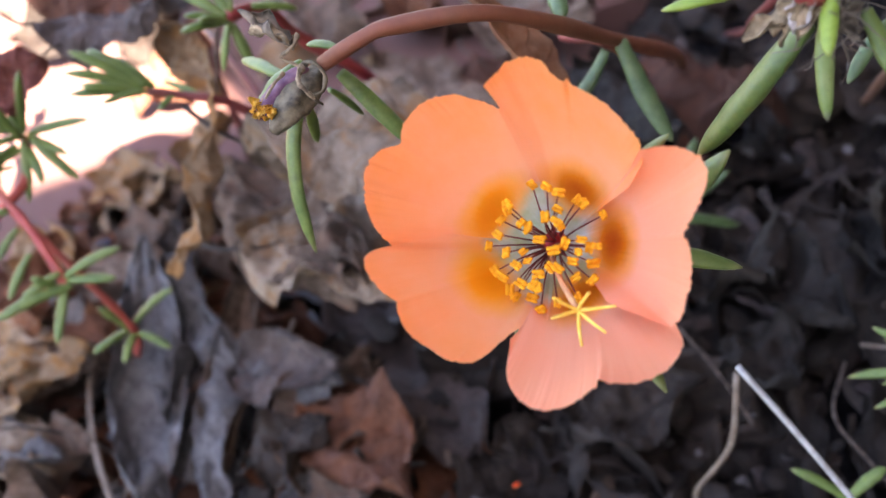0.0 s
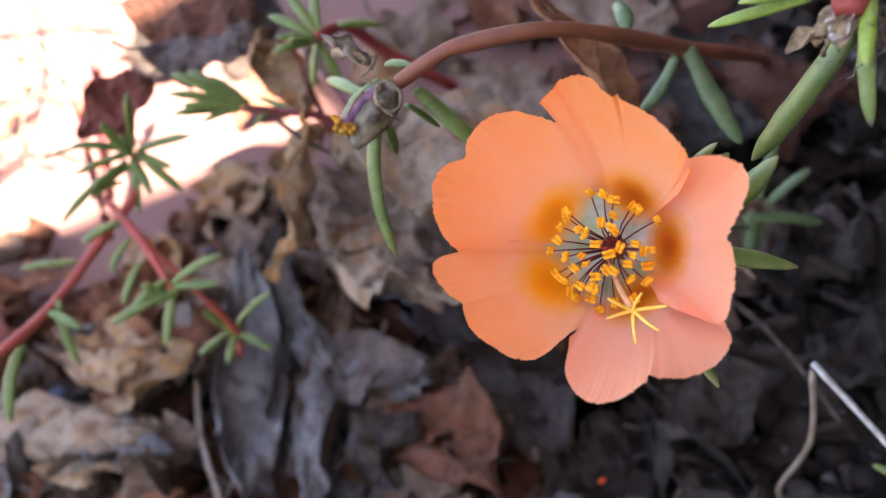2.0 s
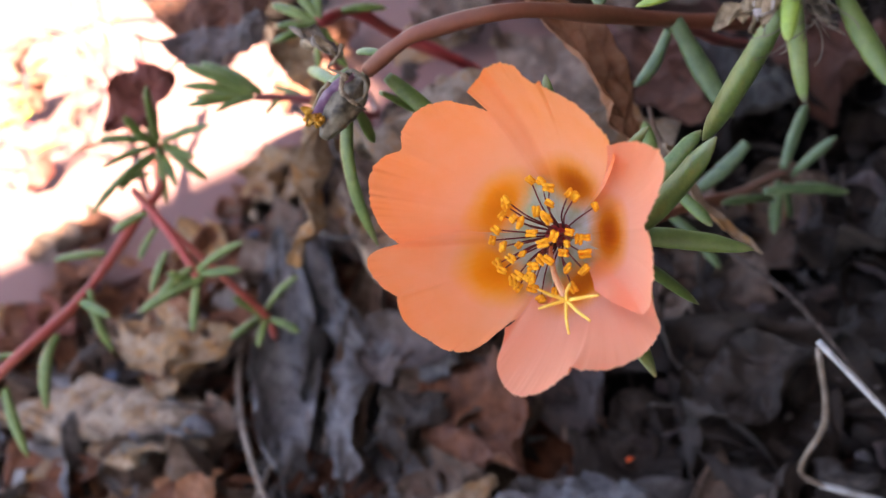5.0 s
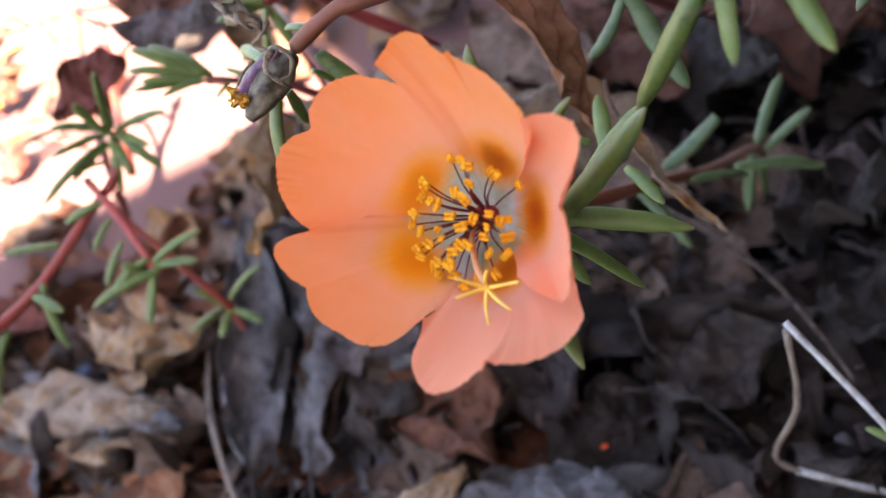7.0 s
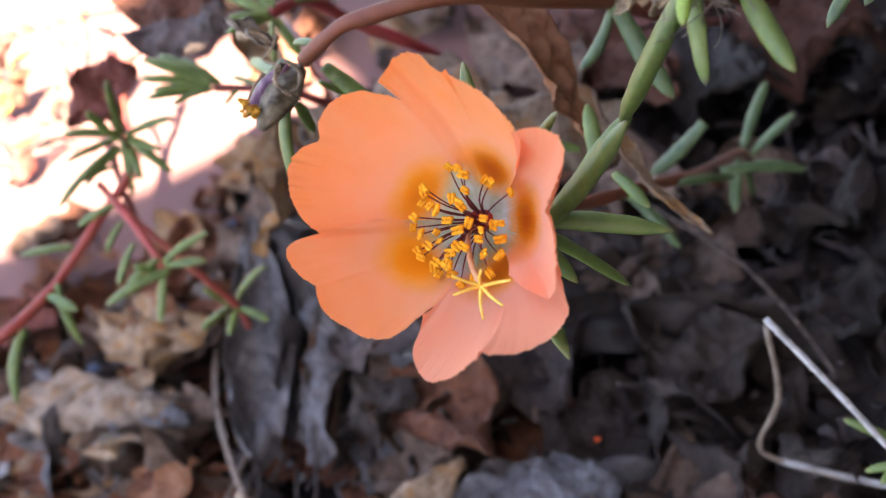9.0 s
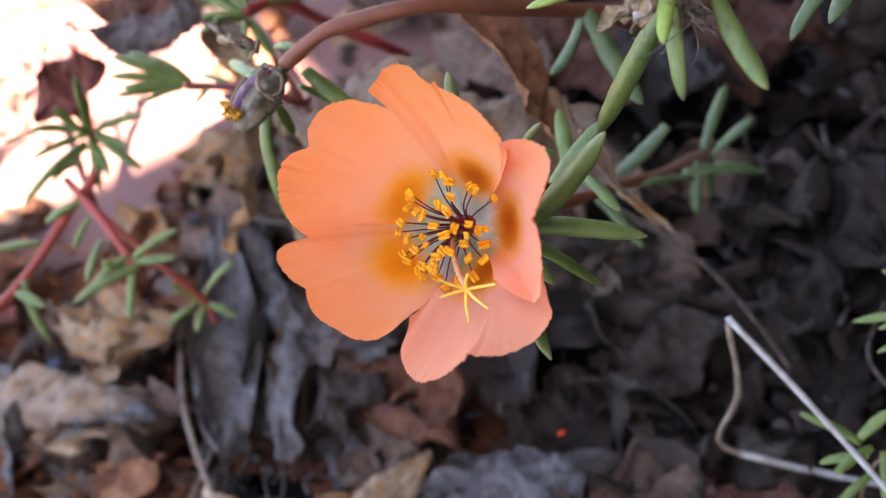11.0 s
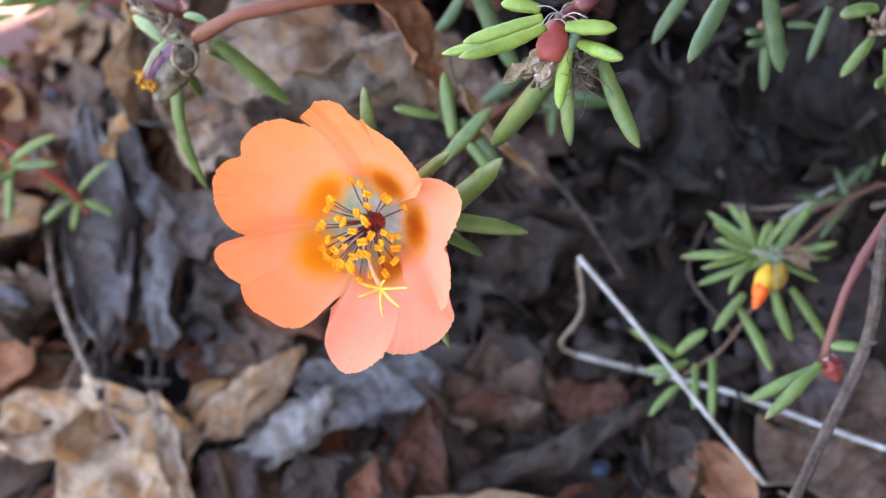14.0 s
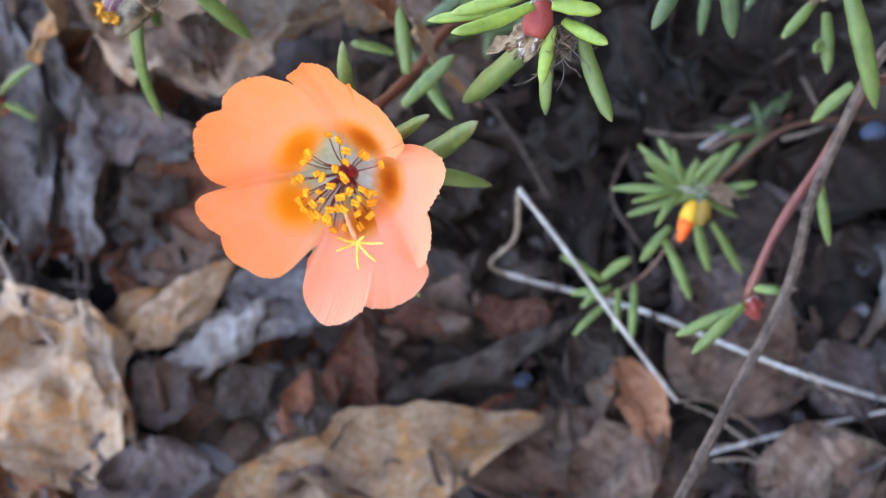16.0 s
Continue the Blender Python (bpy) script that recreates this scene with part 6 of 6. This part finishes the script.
for k, colour in enumerate(PALETTE):
    protos.append(dead_leaf(colour, rnd.uniform(4.8, 7.6), rnd.uniform(3.0, 4.8), rnd.uniform(-0.6, 0.6), rnd.uniform(0.5, 1.7) * rnd.choice((1, 1, -1)), 500 + k, rnd.choice((0.0, 0.08, 0.14, 0.2)), rnd.uniform(0.12, 0.22)))


def litter_pose(k):
    x = rnd.uniform(-20, 23)
    y = rnd.uniform(5, 44)
    if x < -6 and y > 34.5:
        y = rnd.uniform(12, 34.5)
    if x < 2 and y > 35:
        y = rnd.uniform(26, 35)
    z = rnd.uniform(-1.3, -0.25) + 0.9 * noise.noise(Vector((x * 0.11, y * 0.11, 0)))
    return Matrix.Translation(Vector((x, y, z)) * CM) @ pose(0, 0, 0, rnd.gauss(0, 20), rnd.gauss(0, 20), rnd.uniform(0, 360)) @ Matrix.Scale(rnd.uniform(0.65, 1.2), 4)


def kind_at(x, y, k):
    """Shade put into the leaf colours: darker to the east, browner and paler to the west."""
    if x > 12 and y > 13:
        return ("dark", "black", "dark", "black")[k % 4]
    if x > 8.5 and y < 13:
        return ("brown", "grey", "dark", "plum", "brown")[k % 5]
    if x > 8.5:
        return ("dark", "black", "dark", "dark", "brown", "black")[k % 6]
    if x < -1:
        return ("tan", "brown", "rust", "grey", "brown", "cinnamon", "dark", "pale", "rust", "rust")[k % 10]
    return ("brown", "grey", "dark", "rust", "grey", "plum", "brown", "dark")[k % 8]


for k, (ob, colour) in enumerate(zip(protos, PALETTE)):
    for _ in range(60):
        ob.matrix_basis = litter_pose(k)
        if kind_at(ob.matrix_basis.translation.x / CM, ob.matrix_basis.translation.y / CM, k) == colour:
            break
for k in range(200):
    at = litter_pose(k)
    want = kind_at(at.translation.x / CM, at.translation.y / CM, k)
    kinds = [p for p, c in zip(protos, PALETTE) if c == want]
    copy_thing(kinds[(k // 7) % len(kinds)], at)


def under_litter(count):
    """The lower layer of leaves, half buried."""
    verts, faces, veins, which = [], [], [], []
    names = list(DEAD)
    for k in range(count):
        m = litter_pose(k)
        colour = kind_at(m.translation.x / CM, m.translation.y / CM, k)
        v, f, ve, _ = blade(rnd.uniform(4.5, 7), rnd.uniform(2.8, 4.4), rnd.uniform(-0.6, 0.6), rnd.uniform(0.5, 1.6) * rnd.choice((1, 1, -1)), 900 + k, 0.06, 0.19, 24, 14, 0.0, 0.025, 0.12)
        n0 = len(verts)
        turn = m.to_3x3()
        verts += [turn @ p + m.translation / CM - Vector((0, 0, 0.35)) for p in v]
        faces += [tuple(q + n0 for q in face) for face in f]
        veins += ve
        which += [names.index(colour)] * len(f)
    me = mesh_of("leaf_litter", verts, faces, DEAD[names[0]], {"vein": veins})
    for nm in names[1:]:
        me.materials.append(DEAD[nm])
    me.polygons.foreach_set("material_index", which)
    tagged(new("leaf_litter", me), "lower layer of matted dead leaves over the soil", "litter", kind="stuff")


under_litter(190)


def crumbs(name, label, mats, count, size, seed, area):
    """Broken bits of leaf, bark and stalk, each a bent scrap with thickness."""
    rnd2 = random.Random(seed)
    verts, faces, which = [], [], []
    for k in range(count):
        x, y = rnd2.uniform(area[0], area[2]), rnd2.uniform(area[1], area[3])
        z = -0.55 + 0.9 * noise.noise(Vector((x * 0.11, y * 0.11, 0))) + rnd2.uniform(-0.3, 0.7)
        m = Matrix.Translation((x, y, z)) @ Euler((rnd2.gauss(0, 0.5), rnd2.gauss(0, 0.5), rnd2.uniform(0, 6.3))).to_matrix().to_4x4()
        ln, wd = rnd2.uniform(*size), rnd2.uniform(0.15, 0.7) * size[1] * 0.6
        bend = rnd2.uniform(-0.25, 0.35) * ln
        n0 = len(verts)
        cols = [(-0.5, rnd2.uniform(0.2, 1), 0), (-0.15, 1, bend * 0.7), (0.2, rnd2.uniform(0.6, 1.1), bend), (0.5, rnd2.uniform(0.1, 0.6), bend * 0.4)]
        for u, w, h in cols:
            for v in (-1, 0, 1):
                for dz in (0, -0.03):
                    verts.append(m @ Vector((u * ln, v * w * wd / 2, h + 0.12 * wd * abs(v) + dz)))
        for i in range(3):
            for j in range(2):
                a = n0 + i * 6 + j * 2
                faces += [(a, a + 6, a + 8, a + 2), (a + 1, a + 3, a + 9, a + 7)]
        for i in range(3):
            a = n0 + i * 6
            faces += [(a, a + 1, a + 7, a + 6), (a + 4, a + 10, a + 11, a + 5)]
        while len(which) < len(faces):
            which.append(k % len(mats))
    me = mesh_of(name, verts, faces, mats[0])
    for mt in mats[1:]:
        me.materials.append(mt)
    me.polygons.foreach_set("material_index", which)
    tagged(new(name, me), label, "litter", kind="stuff")


# eastern scraps take the near-black tones, shade included in the colour
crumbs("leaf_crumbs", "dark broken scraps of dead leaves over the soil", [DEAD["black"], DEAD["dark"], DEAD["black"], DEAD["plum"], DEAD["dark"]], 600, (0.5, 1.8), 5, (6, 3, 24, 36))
crumbs("leaf_crumbs", "brown broken scraps of dead leaves over the soil", [DEAD["brown"], DEAD["dark"], DEAD["rust"], DEAD["grey"], DEAD["black"], DEAD["plum"]], 500, (0.5, 1.8), 8, (-22, 3, 6, 34.5))
crumbs("leaf_crumbs", "dry brown leaf scraps along the paving edge", [DEAD["brown"], DEAD["tan"], DEAD["rust"], DEAD["dark"]], 260, (0.5, 1.9), 9, (-7, 33, 5, 36))
crumbs("bark_bits", "small bits of bark and stalk over the soil", [DEAD["dark"], DEAD["black"], DEAD["black"], DEAD["grey"]], 2200, (0.2, 0.8), 6, (-20, 4, 22, 35.5))

scrap = thing("petal_scrap", (5.74, 19.8, 0.5), "tiny orange petal scrap fallen on the dark litter", "petal")
v, f, ve, _ = blade(0.22, 0.16, 0.6, 1.0, 5, 0.1, 0.2, 8, 7, 0.3, 0.012)
part("blade", mesh_of("blade", v, f, bud_flame, {"vein": ve}), scrap)

# blue chips among the litter
for cx, cy, cz, sz in ((-4.0, 32.3, 1.0, 0.26), (-4.9, 33.6, 0.9, 0.28), (-7.0, 30.5, 0.8, 0.28), (-10.6, 29.5, 0.8, 0.32), (20.9, 17.8, 0.9, 0.36), (9.2, 14.2, 0.6, 0.26), (2.4, 22.8, 0.2, 0.2)):
    chip = thing("gravel_chip", (cx, cy, cz - sz * 0.5), "small blue-grey chip lying in the litter", "stone", "blue chips")
    bm = bmesh.new()
    bmesh.ops.create_icosphere(bm, subdivisions=2, radius=1.0)
    for vert in bm.verts:
        k = 1 + 0.35 * noise.noise(vert.co * 1.3 + Vector((cx, cy, 0)))
        vert.co = Vector((vert.co.x * sz * k, vert.co.y * sz * 0.75 * k, vert.co.z * sz * 0.5 * k + sz * 0.5)) * CM
    me = bpy.data.meshes.new("chip")
    bm.to_mesh(me)
    bm.free()
    me.materials.append(blue_chip)
    part("chip", me, chip)
